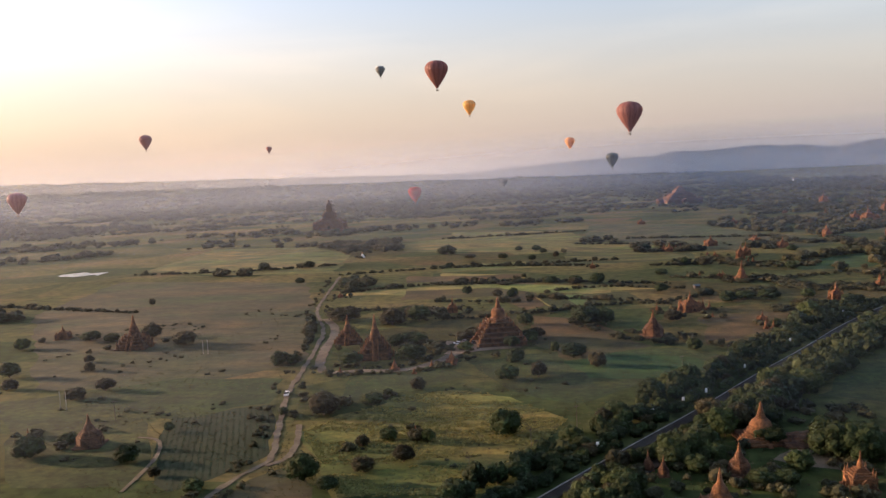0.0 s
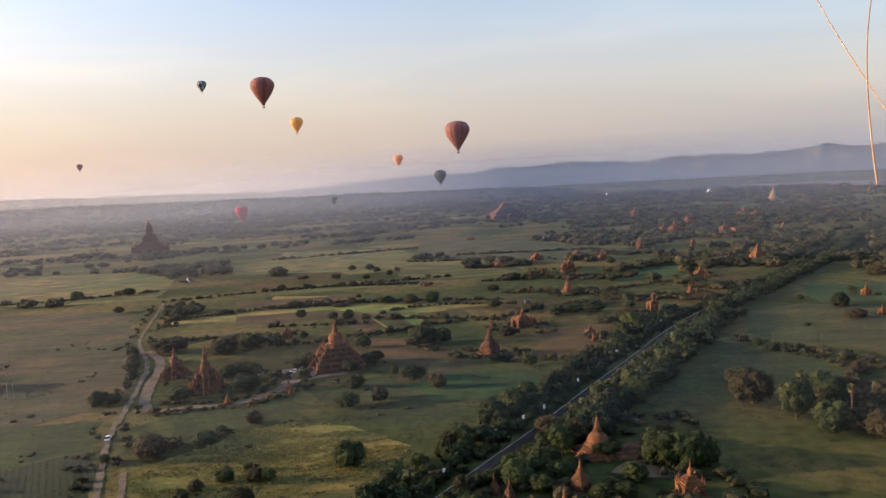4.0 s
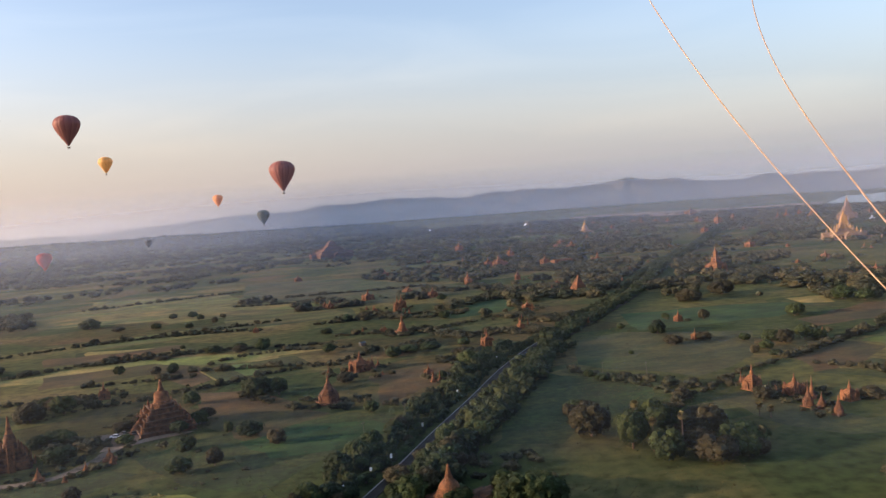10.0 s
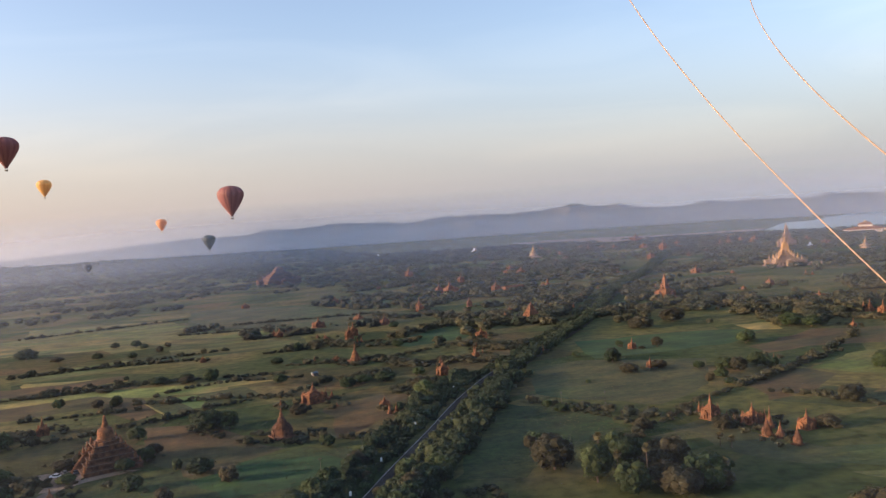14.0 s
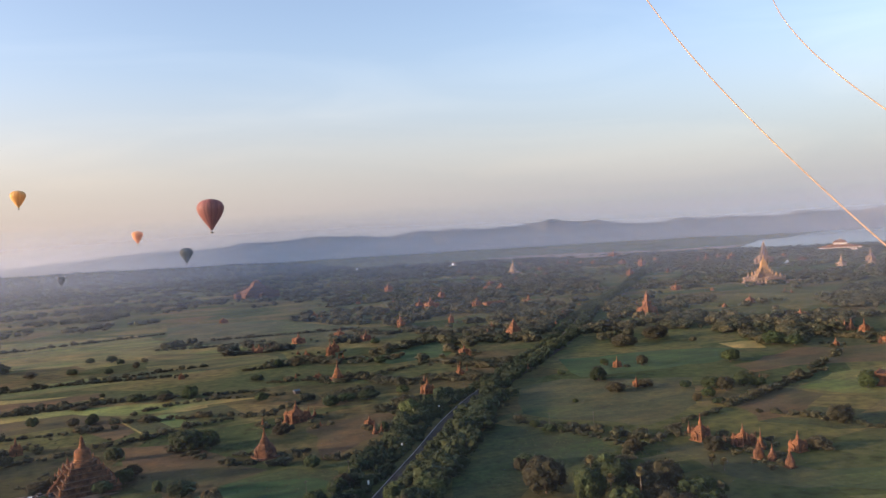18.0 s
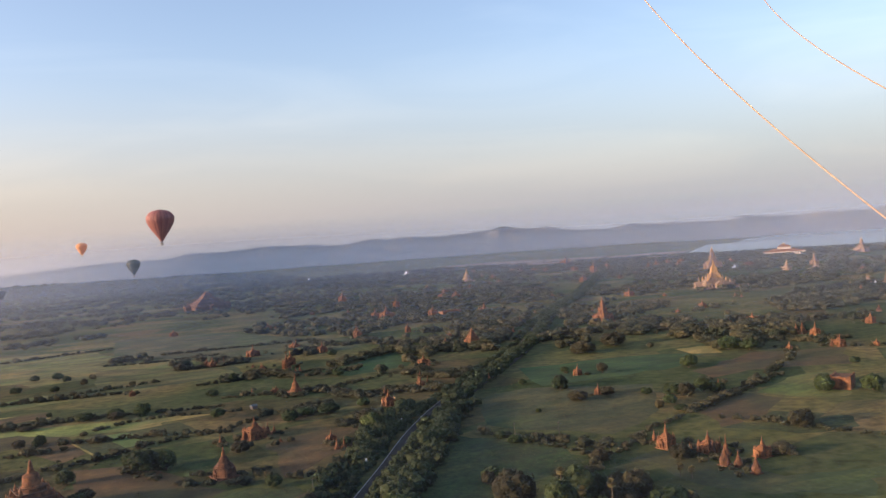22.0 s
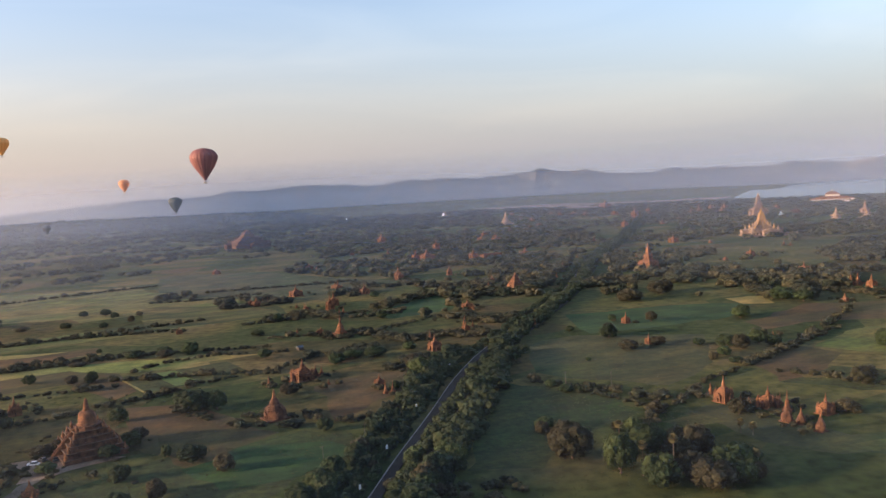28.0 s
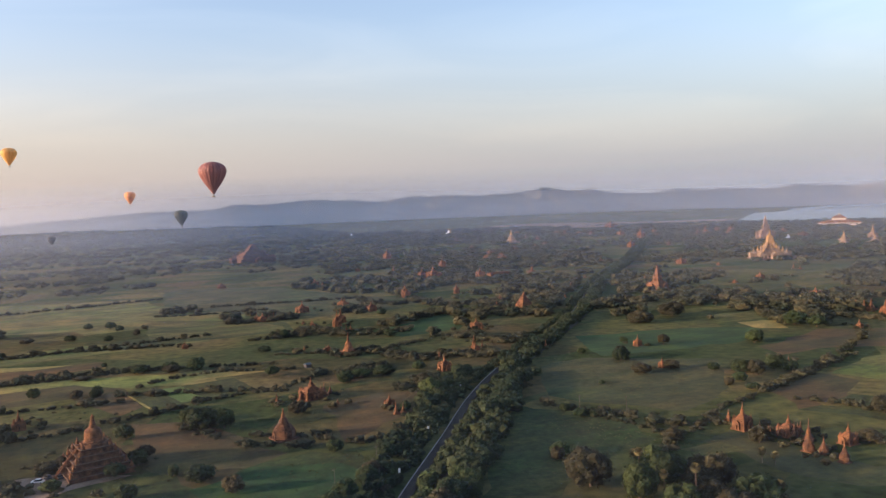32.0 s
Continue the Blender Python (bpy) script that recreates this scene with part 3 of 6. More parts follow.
TEMPLE_KINDS = {
    "bell": (bell_stupa, M_BRICK, M_BRICK, "brick_stupa", "weathered red brick stupa with a ringed spire"),
    "stair": (stair_stupa, M_BRICK_DARK, M_BRICK, "brick_stupa", "steep terraced brick stupa with turreted stairways"),
    "cone": (cone_stupa, M_BRICK_DARK, M_BRICK, "brick_stupa", "weathered dark brick stupa tapering to a spire"),
    "shrine": (shrine, M_BRICK, M_BRICK, "brick_temple", "small red brick temple with porches and a pointed spire"),
    "terraced": (terraced_temple, M_BRICK_DARK, M_BRICK, "terraced_pagoda", "terraced brick pagoda with steep stairways and bell dome"),
    "tower": (tower_temple, M_BRICK, M_BRICK, "tower_temple", "two-storey brick temple with a tapering central tower"),
    "dark_tower": (tower_temple, M_BRICK_DARK, M_BRICK_DARK, "tower_temple", "huge dark brick temple with a tapering tower"),
    "pyramid": (pyramid_temple, M_BRICK_DARK, M_BRICK, "pyramid_temple", "massive stepped brick temple with a broken top"),
    "peaked": (peaked_temple, M_BRICK, M_BRICK, "peaked_temple", "steep pyramidal red brick temple among trees"),
    "ananda": (great_white_temple, M_STUCCO, M_GOLD, "white_temple", "large white stucco temple with a gilded tower"),
    "pale_tower": (tower_temple, M_OLD_PLASTER, M_GOLD, "tower_temple", "pale plastered temple with a tapering gilded tower"),
    "white": (bell_stupa, M_WHITE, M_GOLD, "white_pagoda", "small bright whitewashed pagoda with a gilded tip"),
    "pale": (bell_stupa, M_CREAM, M_GOLD, "white_pagoda", "whitewashed pagoda with a gilded spire"),
}
SQUARE = ('shrine', 'stair', 'terraced', 'tower', 'dark_tower', 'pale_tower', 'pyramid', 'peaked')
temple_first, footprints = {}, []


def place_temple(kind, x, y, h, w, turn):
    build, brick, top, name, label = TEMPLE_KINDS[kind]
    scale = (w, w, h)
    at = pose(x, y, -0.15, 0, 0, turn)
    if kind not in temple_first:
        ob = new(name)
        build(ob, brick, top)
        ob.matrix_basis = at @ Matrix.Diagonal((*scale, 1))
        temple_first[kind] = ob, scale
    else:
        first, s0 = temple_first[kind]
        ob = copy_thing(first, at @ Matrix.Diagonal((*(a / b for a, b in zip(scale, s0)), 1)))
    footprints.append((x, y, w * 0.75 + 2))
    size = "low " if h < 6 else "tall " if h > 13 else ""
    ground = (" among fields" if y < 720 else " among trees") if len(label.split()) < 10 else ""
    return tagged(ob, size + label + ground, "temple" if "temple" in name else "pagoda", "temples of the plain")


# ---- plan of the plain ----
TEMPLES_NEAR_A = [
    ('bell', 59, 224, 11.8, 14.5),
    ('cone', 48, 197, 9.0, 6.6),
    ('bell', 40, 177, 9.6, 8.5),
    ('shrine', 75, 189, 9.8, 8.2),
    ('cone', 25, 199, 6.0, 3.2),
    ('cone', 28.6, 195, 6.0, 3.4),
    ('cone', -149, 214, 10.8, 9.8),
    ('bell', -178, 223, 3.4, 1.6),
    ('bell', -44, 225, 4.1, 3.5),
    ('cone', -59, 216, 3.6, 2.3),
]
TEMPLES_MIDDLE_A = [
    ('terraced', -31, 362, 21.8, 25.4),
    ('stair', -106, 364, 14.6, 13.0),
    ('stair', -84, 333, 20.4, 15.5),
    ('bell', -70, 309, 5.7, 4.6),
    ('bell', -55, 314, 3.7, 2.6),
    ('bell', -48, 324, 5.1, 5.8),
    ('bell', -60.3, 303, 3.2, 2.4),
    ('bell', -46.3, 318, 4.4, 3.0),
    ('bell', -92.7, 305.4, 3.0, 2.6),
    ('shrine', -66, 443, 9.6, 6.4),
    ('cone', 41, 369, 13.2, 10.9),
    ('shrine', 66, 434, 11.1, 13.3),
    ('bell', 94.2, 383, 6.7, 2.4),
    ('bell', 97.9, 383.8, 5.7, 2.3),
    ('stair', -218, 360, 17.2, 17.5),
    ('shrine', -275, 384, 8.1, 9.5),
    ('shrine', 210, 291, 11.3, 7.8),
    ('bell', 211, 300, 6.4, 2.7),
    ('shrine', 219, 276, 8.9, 8.9),
    ('bell', 220, 267, 9.3, 3.5),
    ('cone', 211, 258, 8.4, 4.8),
    ('cone', 213, 253, 6.8, 3.8),
    ('shrine', 230, 258, 8.4, 6.8),
]
TEMPLES_MIDDLE_B = [
    ('cone', 212, 243, 8.1, 4.1),
    ('bell', 214, 276, 6.0, 2.5),
    ('bell', 213, 280, 4.4, 2.1),
    ('shrine', 253, 403, 6.8, 4.2),
    ('bell', 167, 403, 4.5, 2.6),
    ('bell', 73, 436, 7.5, 4),
    ('bell', 60, 431, 5.5, 3.6),
    ('bell', 77, 440, 5, 3),
    ('bell', 216, 278, 5.4, 3.1),
    ('cone', 217, 271, 7.3, 3.3),
    ('bell', 213, 279, 3.7, 2.3),
    ('bell', 226, 277, 5.3, 2.1),
    ('bell', 215, 287, 4.5, 1.8),
    ('bell', 213, 303, 5.2, 3.0),
]
TEMPLES_FIELDS_A = [
    ('bell', 113, 543, 14.0, 10.2),
    ('shrine', -153, 508, 4.8, 4.1),
    ('shrine', 148, 461, 9.9, 8.5),
    ('shrine', 187, 508, 6.4, 5.2),
    ('shrine', 17, 626, 6.0, 4.8),
    ('shrine', 104, 561, 4.9, 4.2),
    ('shrine', 279, 464, 7.7, 5.6),
    ('bell', 506, 505, 7.0, 4.9),
    ('bell', 509, 500, 7.5, 4.9),
    ('bell', 506, 491, 9.2, 7.7),
    ('bell', 504, 477, 9.9, 6.5),
    ('bell', 444, 446, 5.0, 4.3),
    ('shrine', 471, 428, 7.4, 8.4),
    ('shrine', 223, 590, 8.2, 9.5),
    ('bell', 189, 516, 7.2, 3.3),
    ('bell', 192, 508, 6.3, 3.2),
    ('bell', 228, 490, 5.5, 3.2),
    ('shrine', 501, 474, 10.4, 7.5),
    ('shrine', 467, 423, 9.4, 7.7),
    ('shrine', 483, 407, 6.4, 4.2),
]
TEMPLES_FIELDS_B = [
    ('shrine', 437, 439, 5.3, 4.2),
    ('bell', 115, 668, 7.2, 4.0),
    ('bell', 135, 635, 5.2, 2.9),
    ('bell', 500, 486, 6.2, 4.9),
    ('cone', 464, 427, 5.9, 3.5),
]
TEMPLES_BEYOND_A = [
    ('white', -205, 758, 6.4, 4.9),
    ('shrine', 241, 809, 11.2, 9.4),
    ('peaked', 299, 662, 15.7, 13.1),
    ('tower', 460, 695, 26.0, 22.0),
    ('shrine', 539, 577, 9.5, 9.8),
    ('shrine', 598, 709, 10.7, 9.2),
    ('shrine', 555, 697, 6.1, 5.1),
    ('shrine', 503, 596, 7.9, 5.5),
    ('shrine', 513, 579, 6.8, 5.4),
    ('shrine', 243, 820, 14.2, 7.7),
    ('shrine', 295, 808, 12.5, 6.5),
    ('shrine', 183, 734, 9.8, 10.2),
    ('shrine', 403, 763, 8.0, 5.2),
    ('shrine', 303, 720, 7.9, 4.6),
    ('shrine', 579, 488, 10.6, 8.0),
    ('shrine', 127, 766, 10.5, 13),
    ('shrine', 86, 729, 8, 9),
    ('bell', 96, 733, 6.5, 4),
    ('shrine', 170, 780, 9.4, 8.8),
    ('shrine', 142, 682, 12, 9),
]
TEMPLES_BEYOND_B = [
    ('shrine', 170, 791, 7.6, 8.4),
    ('bell', 364, 706, 4.9, 3.0),
    ('bell', 474, 854, 4.0, 3.7),
    ('cone', 650, 536, 7.2, 5.7),
]
TEMPLES_FAR_A = [
    ('dark_tower', -361, 1153, 47.8, 58.3),
    ('pyramid', 186, 1512, 32.2, 77.8),
    ('shrine', 85, 1054, 9.0, 11.0),
    ('shrine', 385, 1343, 20.3, 13.4),
    ('shrine', 343, 1005, 11.0, 21.5),
    ('ananda', 789, 901, 39.0, 37.5),
    ('shrine', 658, 919, 11.8, 13.1),
    ('pale', 734, 1588, 28.9, 28.7),
    ('pale', 829, 2180, 16.8, 13.9),
    ('shrine', 1243, 2000, 25.0, 34.5),
    ('shrine', 986, 1485, 27.5, 15.6),
    ('shrine', 807, 1255, 16.8, 13.1),
    ('shrine', 382, 946, 14.8, 12.2),
    ('shrine', 331, 975, 18.6, 13.9),
    ('shrine', 397, 1115, 18.8, 10.7),
    ('shrine', 322, 991, 15.1, 10.9),
    ('shrine', 387, 1351, 20.3, 14.7),
    ('pale', 1127, 1093, 17.3, 14.8),
    ('pale', 1103, 1009, 14.2, 21.8),
    ('shrine', 433, 915, 10.9, 6.0),
]
TEMPLES_FAR_B = [
    ('pale_tower', 1565, 1295, 33.9, 33.8),
    ('pale_tower', 1206, 1103, 24.6, 17.8),
    ('pale', 1080, 1048, 18.0, 13.5),
    ('pale', 906, 751, 11.3, 6.3),
    ('pale', 911, 731, 13.3, 6.2),
    ('shrine', 190, 1009, 8.2, 10.6),
    ('white', 830, 2197, 17.8, 12.5),
    ('white', 588, 2365, 14.9, 7.3),
    ('shrine', 522, 1236, 10.2, 14.2),
    ('shrine', 518, 1172, 13.2, 15.5),
    ('cone', 637, 1371, 10.4, 6.9),
    ('bell', 690, 1394, 10.7, 9.4),
    ('shrine', 739, 1449, 10.1, 9.8),
    ('bell', 918, 2104, 15.9, 8.7),
    ('bell', 830, 1710, 15.7, 7.2),
    ('shrine', 980, 1838, 12.9, 12.6),
    ('shrine', 988, 1741, 13.7, 15.1),
    ('bell', 690, 1796, 11.9, 8.8),
    ('shrine', 602, 1491, 8.9, 9.7),
    ('shrine', 1030, 1628, 15.8, 17.3),
]
TEMPLES_FAR_C = [
    ('pale', 436, 927, 8.4, 6.2),
    ('bell', 465, 970, 10.3, 6.5),
    ('shrine', 1039, 1508, 11.2, 13.6),
    ('bell', 699, 767, 8.1, 4.5),
    ('tower', 1165, 1501, 20.3, 12.6),
    ('bell', 1197, 1465, 17.6, 11.1),
    ('shrine', 1168, 1225, 15.4, 16.9),
    ('pale', 898, 747, 12.9, 7.9),
    ('bell', 1013, 872, 5.8, 5.5),
]
TEMPLES_SMALL_A = [
    ('shrine', 190, 1005, 8.4, 7.7),
    ('bell', 195, 987, 5.5, 6.1),
    ('shrine', 284, 1158, 6.6, 7.3),
    ('cone', 255, 924, 9.3, 3.7),
    ('shrine', 330, 928, 6.2, 4.5),
    ('bell', 378, 940, 8.4, 6.2),
    ('shrine', 279, 675, 8.1, 4.5),
    ('cone', 113, 691, 3.8, 3.2),
    ('shrine', 116, 667, 6.5, 4.6),
    ('bell', 139, 638, 5.4, 3.0),
    ('shrine', 224, 581, 5.2, 2.9),
    ('cone', 220, 520, 3.1, 2.2),
    ('shrine', 101, 556, 5.4, 3.8),
    ('bell', 90, 572, 3.6, 2.2),
    ('shrine', 1105, 1605, 18.3, 11.5),
]
TEMPLES_SMALL_B = [
    ('shrine', 565, 1324, 9.0, 15.4),
    ('bell', 561, 1270, 7.7, 12.7),
    ('shrine', 825, 1643, 12.7, 9.8),
    ('cone', 969, 1775, 16.6, 12.2),
    ('shrine', 1005, 1715, 13.6, 10.4),
    ('bell', 1135, 1490, 14.9, 12.3),
    ('shrine', 1264, 1536, 15.6, 12.9),
    ('cone', 879, 1244, 10.2, 9.0),
    ('shrine', 970, 1318, 8.7, 7.2),
    ('bell', 327, 1124, 8.1, 5.4),
    ('shrine', 292, 925, 6.1, 4.5),
    ('cone', 594, 1110, 7.8, 5.7),
    ('shrine', 526, 1052, 6.5, 5.4),
    ('bell', 615, 1046, 6.6, 5.5),
    ('shrine', 675, 867, 6.5, 4.8),
]
TEMPLES_SMALL_C = [
    ('bell', 502, 776, 7.8, 6.0), ('shrine', 922, 1944, 14.1, 12.0), ('bell', 761, 1816, 9.6, 8.0), ('bell', 701, 1784, 9.1, 7.0), ('shrine', 342, 905, 5.2, 4.6),
    ('bell', 287, 872, 4.6, 3.6), ('bell', 307, 899, 5.0, 4.0), ('bell', 642, 711, 3.6, 3.2), ('bell', 703, 761, 5.6, 4.4), ('shrine', 766, 624, 9.1, 7.5),
    ('pale', 781, 624, 9.2, 7.0), ('bell', 819, 692, 8.7, 6.0), ('pale', 851, 733, 7.8, 6.0), ('white', 894, 732, 6.7, 4.0), ('shrine', 1084, 904, 11.4, 8.5),
    ('white', 1130, 1223, 10.7, 7.0), ('shrine', 1278, 1390, 13.1, 12.0), ('shrine', 1245, 1560, 16.1, 11.0), ('bell', 158, 496, 4.9, 3.6),
]
TEMPLES_SMALL_D = [
    ('shrine', 82, 735, 7.4, 5.1), ('bell', 92, 733, 5.6, 3.7), ('shrine', 134, 661, 13.5, 7.6), ('shrine', 96, 399, 6.4, 5.6), ('bell', 48, 429, 6.4, 2.7),
    ('bell', 75, 416, 3.1, 2.1), ('shrine', 366, 336, 5.0, 8.8), ('bell', 320, 393, 2.5, 1.3), ('bell', 321, 382, 3.8, 1.3), ('bell', 198, 536, 5.7, 2.1),
]
TEMPLES = [TEMPLES_SMALL_D, TEMPLES_SMALL_C, TEMPLES_NEAR_A, TEMPLES_MIDDLE_A, TEMPLES_MIDDLE_B, TEMPLES_FIELDS_A, TEMPLES_FIELDS_B, TEMPLES_BEYOND_A, TEMPLES_BEYOND_B, TEMPLES_FAR_A, TEMPLES_FAR_B, TEMPLES_FAR_C, TEMPLES_SMALL_A, TEMPLES_SMALL_B]
FIELDS_A = [
    ('straw', [(-99, 592), (-33, 576), (-34, 596), (-103, 622)]),
    ('dry', [(-110, 667), (21, 700), (37, 649), (-104, 627)]),
    ('straw', [(-90, 535), (21, 538), (61, 512), (13, 511), (-88, 520)]),
    ('soil', [(69, 416), (100, 427), (132, 419), (122, 393), (86, 371), (63, 351), (67, 386)]),
    ('soil', [(-18, 426), (10, 417), (33, 359), (22, 345), (-13, 369), (-17, 398)]),
    ('green', [(20, 341), (46, 346), (65, 333), (56, 300), (32, 298), (9, 312)]),
    ('olive', [(198, 443), (232, 449), (293, 407), (252, 349), (211, 321), (184, 352), (171, 379)]),
]
FIELDS_B = [
    ('green', [(86, 271), (148, 369), (175, 336), (172, 294), (143, 284), (108, 262)]),
    ('lush', [(265, 516), (347, 501), (390, 474), (346, 441), (280, 442), (240, 449)]),
    ('straw', [(389, 502), (418, 494), (399, 464), (382, 476)]),
    ('soil', [(336, 420), (411, 448), (467, 420), (415, 374), (373, 398), (330, 397)]),
    ('dry', [(315, 347), (367, 369), (401, 362), (342, 309), (325, 324)]),
    ('soil', [(264, 334), (310, 356), (316, 329), (283, 310), (250, 303)]),
    ('green', [(249, 302), (292, 313), (310, 281), (294, 267), (268, 275)]),
]
FIELDS_C = [
    ('olive', [(187, 286), (204, 293), (218, 235), (246, 224), (225, 205), (190, 238)]),
    ('lush', [(149, 620), (229, 673), (229, 632), (211, 592), (162, 584)]),
    ('dry', [(-155, 1035), (-10, 994), (12, 889), (-79, 894), (-151, 931)]),
    ('dry', [(-80, 837), (75, 826), (78, 759), (-54, 738)]),
    ('green', [(-43, 686), (103, 721), (100, 664), (-21, 648)]),
    ('dry', [(-399, 689), (-428, 901), (-294, 885), (-225, 784), (-199, 640), (-298, 645)]),
    ('earth', [(-381, 619), (-206, 588), (-147, 439), (-115, 326), (-157, 280), (-218, 281), (-348, 459)]),
]
FIELDS_D = [
    ('green', [(-218, 261), (-158, 298), (-114, 295), (-107, 263), (-132, 242), (-203, 241)]),
    ('crop_rows', [(-136, 242), (-105, 260), (-87, 210), (-91, 196), (-102, 178), (-125, 209)]),
    ('straw', [(-156, 540), (-30, 536), (-28, 511), (-151, 515)]),
    ('green', [(-87, 298), (-51, 316), (-37, 300), (-61, 271), (-79, 260)]),
    ('green', [(-40, 323), (15, 351), (55, 320), (40, 302), (6, 257), (-19, 278)]),
    ('soil', [(-18, 402), (11, 404), (38, 350), (3, 322), (-16, 358)]),
]
FIELDS_E = [
    ('dry', [(-202, 893), (-81, 996), (28, 891), (-61, 768), (-169, 799)]),
    ('soil', [(-112, 529), (-49, 535), (-29, 528), (-11, 459), (-25, 448), (-48, 498), (-105, 490)]),
    ('soil', [(-128, 605), (-76, 599), (-36, 607), (-34, 584), (-72, 567), (-121, 573)]),
    ('straw', [(-116, 547), (-51, 554), (-19, 543), (29, 528), (27, 498), (-18, 508), (-49, 535), (-112, 529)]),
    ('earth', [(-87, 180), (-77, 196), (-63, 184), (-59, 172), (-86, 170)]),
]
FIELDS_F = [
    ('tall', [(-83, 229), (-60, 268), (-41, 279), (-18, 269), (3, 243), (-4, 217), (-17, 181), (-55, 177)]),
    ('lush', [(1, 322), (25, 336), (57, 327), (58, 310), (40, 295), (10, 292)]),
    ('green', [(-21, 492), (37, 506), (44, 473), (-6, 451)]),
    ('crop', [(-5, 495), (7, 500), (18, 462), (5, 460)]),
]
# sunlit yellowish streaks in the pastures, laid as lighter-coloured sheets
FIELDS_G = [
    ('thin', [(206, 212), (230, 203), (217, 193), (209, 202)]),
    ('thin', [(189, 235), (207, 228), (235, 223), (256, 223), (245, 215), (217, 217), (198, 223)]),
    ('thin', [(172, 281), (194, 283), (193, 272), (179, 270)]),
    ('thin', [(296, 289), (331, 305), (348, 293), (323, 274), (310, 285)]),
    ('thin', [(265, 312), (272, 303), (273, 294), (262, 304)]),
]
FIELDS_H = [
    ('green', [(-203, 244), (-184, 254), (-156, 252), (-140, 236), (-125, 207), (-113, 178), (-152, 178)]),
    ('olive', [(20, 1090), (137, 1029), (198, 875), (237, 806), (210, 729), (170, 758), (141, 722), (107, 752), (59, 818), (14, 903)]),
    ('thin', [(-5, 797), (54, 754), (97, 693), (96, 657), (46, 662), (-6, 688)]),
]
FIELDS = FIELDS_A + FIELDS_B + FIELDS_C + FIELDS_D + FIELDS_E + FIELDS_F + FIELDS_G + FIELDS_H
HEDGES_A = [
    [(-108, 650), (42, 679)],
    [(-93, 556), (-12, 558), (67, 534)],
    [(-82, 482), (-20, 474)],
    [(-24, 490), (57, 463), (89, 496)],
    [(56, 861), (204, 837)],
    [(30, 381), (70, 347), (114, 370)],
    [(176, 349), (182, 323)],
    [(156, 275), (227, 322), (269, 337), (368, 379)],
    [(68, 565), (129, 540), (188, 570)],
    [(-151, 931), (14, 977)],
    [(-394, 664), (-297, 668), (-211, 697)],
    [(-189, 624), (-91, 661), (18, 643)],
]
HEDGES_B = [
    [(-159, 526), (-86, 567), (-4, 567)],
    [(-138, 438), (-124, 455), (-82, 454)],
    [(-87, 257), (-71, 260), (-61, 271)],
    [(-161, 480), (-122, 349), (-100, 257), (-88, 210)],
    [(-132, 412), (-113, 326), (-101, 272)],
    [(-1, 416), (26, 365), (50, 351)],
    [(162, 351), (183, 327), (191, 303)],
    [(260, 334), (345, 375), (417, 417)],
    [(274, 291), (289, 251)],
    [(-403, 497), (-277, 462)],
]
HEDGES_C = [
    [(-7, 440), (19, 458), (40, 460), (62, 457)],
    [(-75, 424), (-48, 423), (-30, 434), (-4, 442)],
    [(-18, 504), (8, 526), (35, 527), (73, 512)],
    [(-96, 557), (-69, 554), (-36, 560), (-19, 557)],
    [(161, 365), (170, 339), (178, 313), (179, 294)],
    [(262, 316), (268, 308), (277, 290)],
    [(-1, 821), (40, 806), (76, 807), (107, 808)],
    [(63, 632), (92, 630), (120, 632), (158, 631)],
]
THICKETS = [
    [(104, 534), (127, 542), (144, 500), (167, 502)],
    [(92, 473), (106, 482), (120, 496)],
    [(111, 423), (126, 443), (136, 448)],
    [(189, 560), (207, 561), (210, 519), (240, 545)],
    [(172, 498), (183, 487), (200, 495)],
    [(144, 608), (162, 610), (180, 611)],
    [(64, 729), (88, 731), (117, 733)],
    [(84, 645), (116, 653), (128, 612)],
    [(241, 799), (246, 729), (274, 728), (268, 636)],
    [(199, 816), (208, 766), (232, 771)],
    [(490, 746), (470, 643), (456, 558), (419, 490)],
    [(433, 506), (442, 480), (492, 506)],
    [(471, 480), (474, 451), (502, 446)],
    [(-92, 436), (-83, 438), (-68, 452)],
    [(-77, 358), (-70, 357), (-61, 337)],
]
TREES_A = [(-21, 293, 6.2, 9.7), (-9, 296, 6.2, 7.5), (4, 330, 6.8, 10.7), (14, 314, 6.0, 7.9), (-53, 195, 4.4, 7.0), (-43, 203, 5.2, 6.5), (-16, 228, 8.5, 10.9), (-54, 280, 4.8, 6.5), (-81, 247, 8.3, 10.2), (-64, 271, 3.0, 3.8), (-193, 365, 7.5, 12.2), (-125, 321, 6.1, 9.1), (-119, 321, 5.0, 6.5), (-184, 279, 5.5, 8.8), (-189, 266, 5.3, 8.9), (-212, 311, 4.6, 5.1), (-223, 328, 3.8, 4.8), (-129, 228, 3.8, 3.4), (-113, 189, 3.2, 3.9), (-96, 179, 3.7, 6.1), (-283, 494, 4.7, 4.7), (-207, 580, 5.3, 7.9), (-163, 203, 7.1, 10.6), (-158, 216, 3.7, 6.3)]
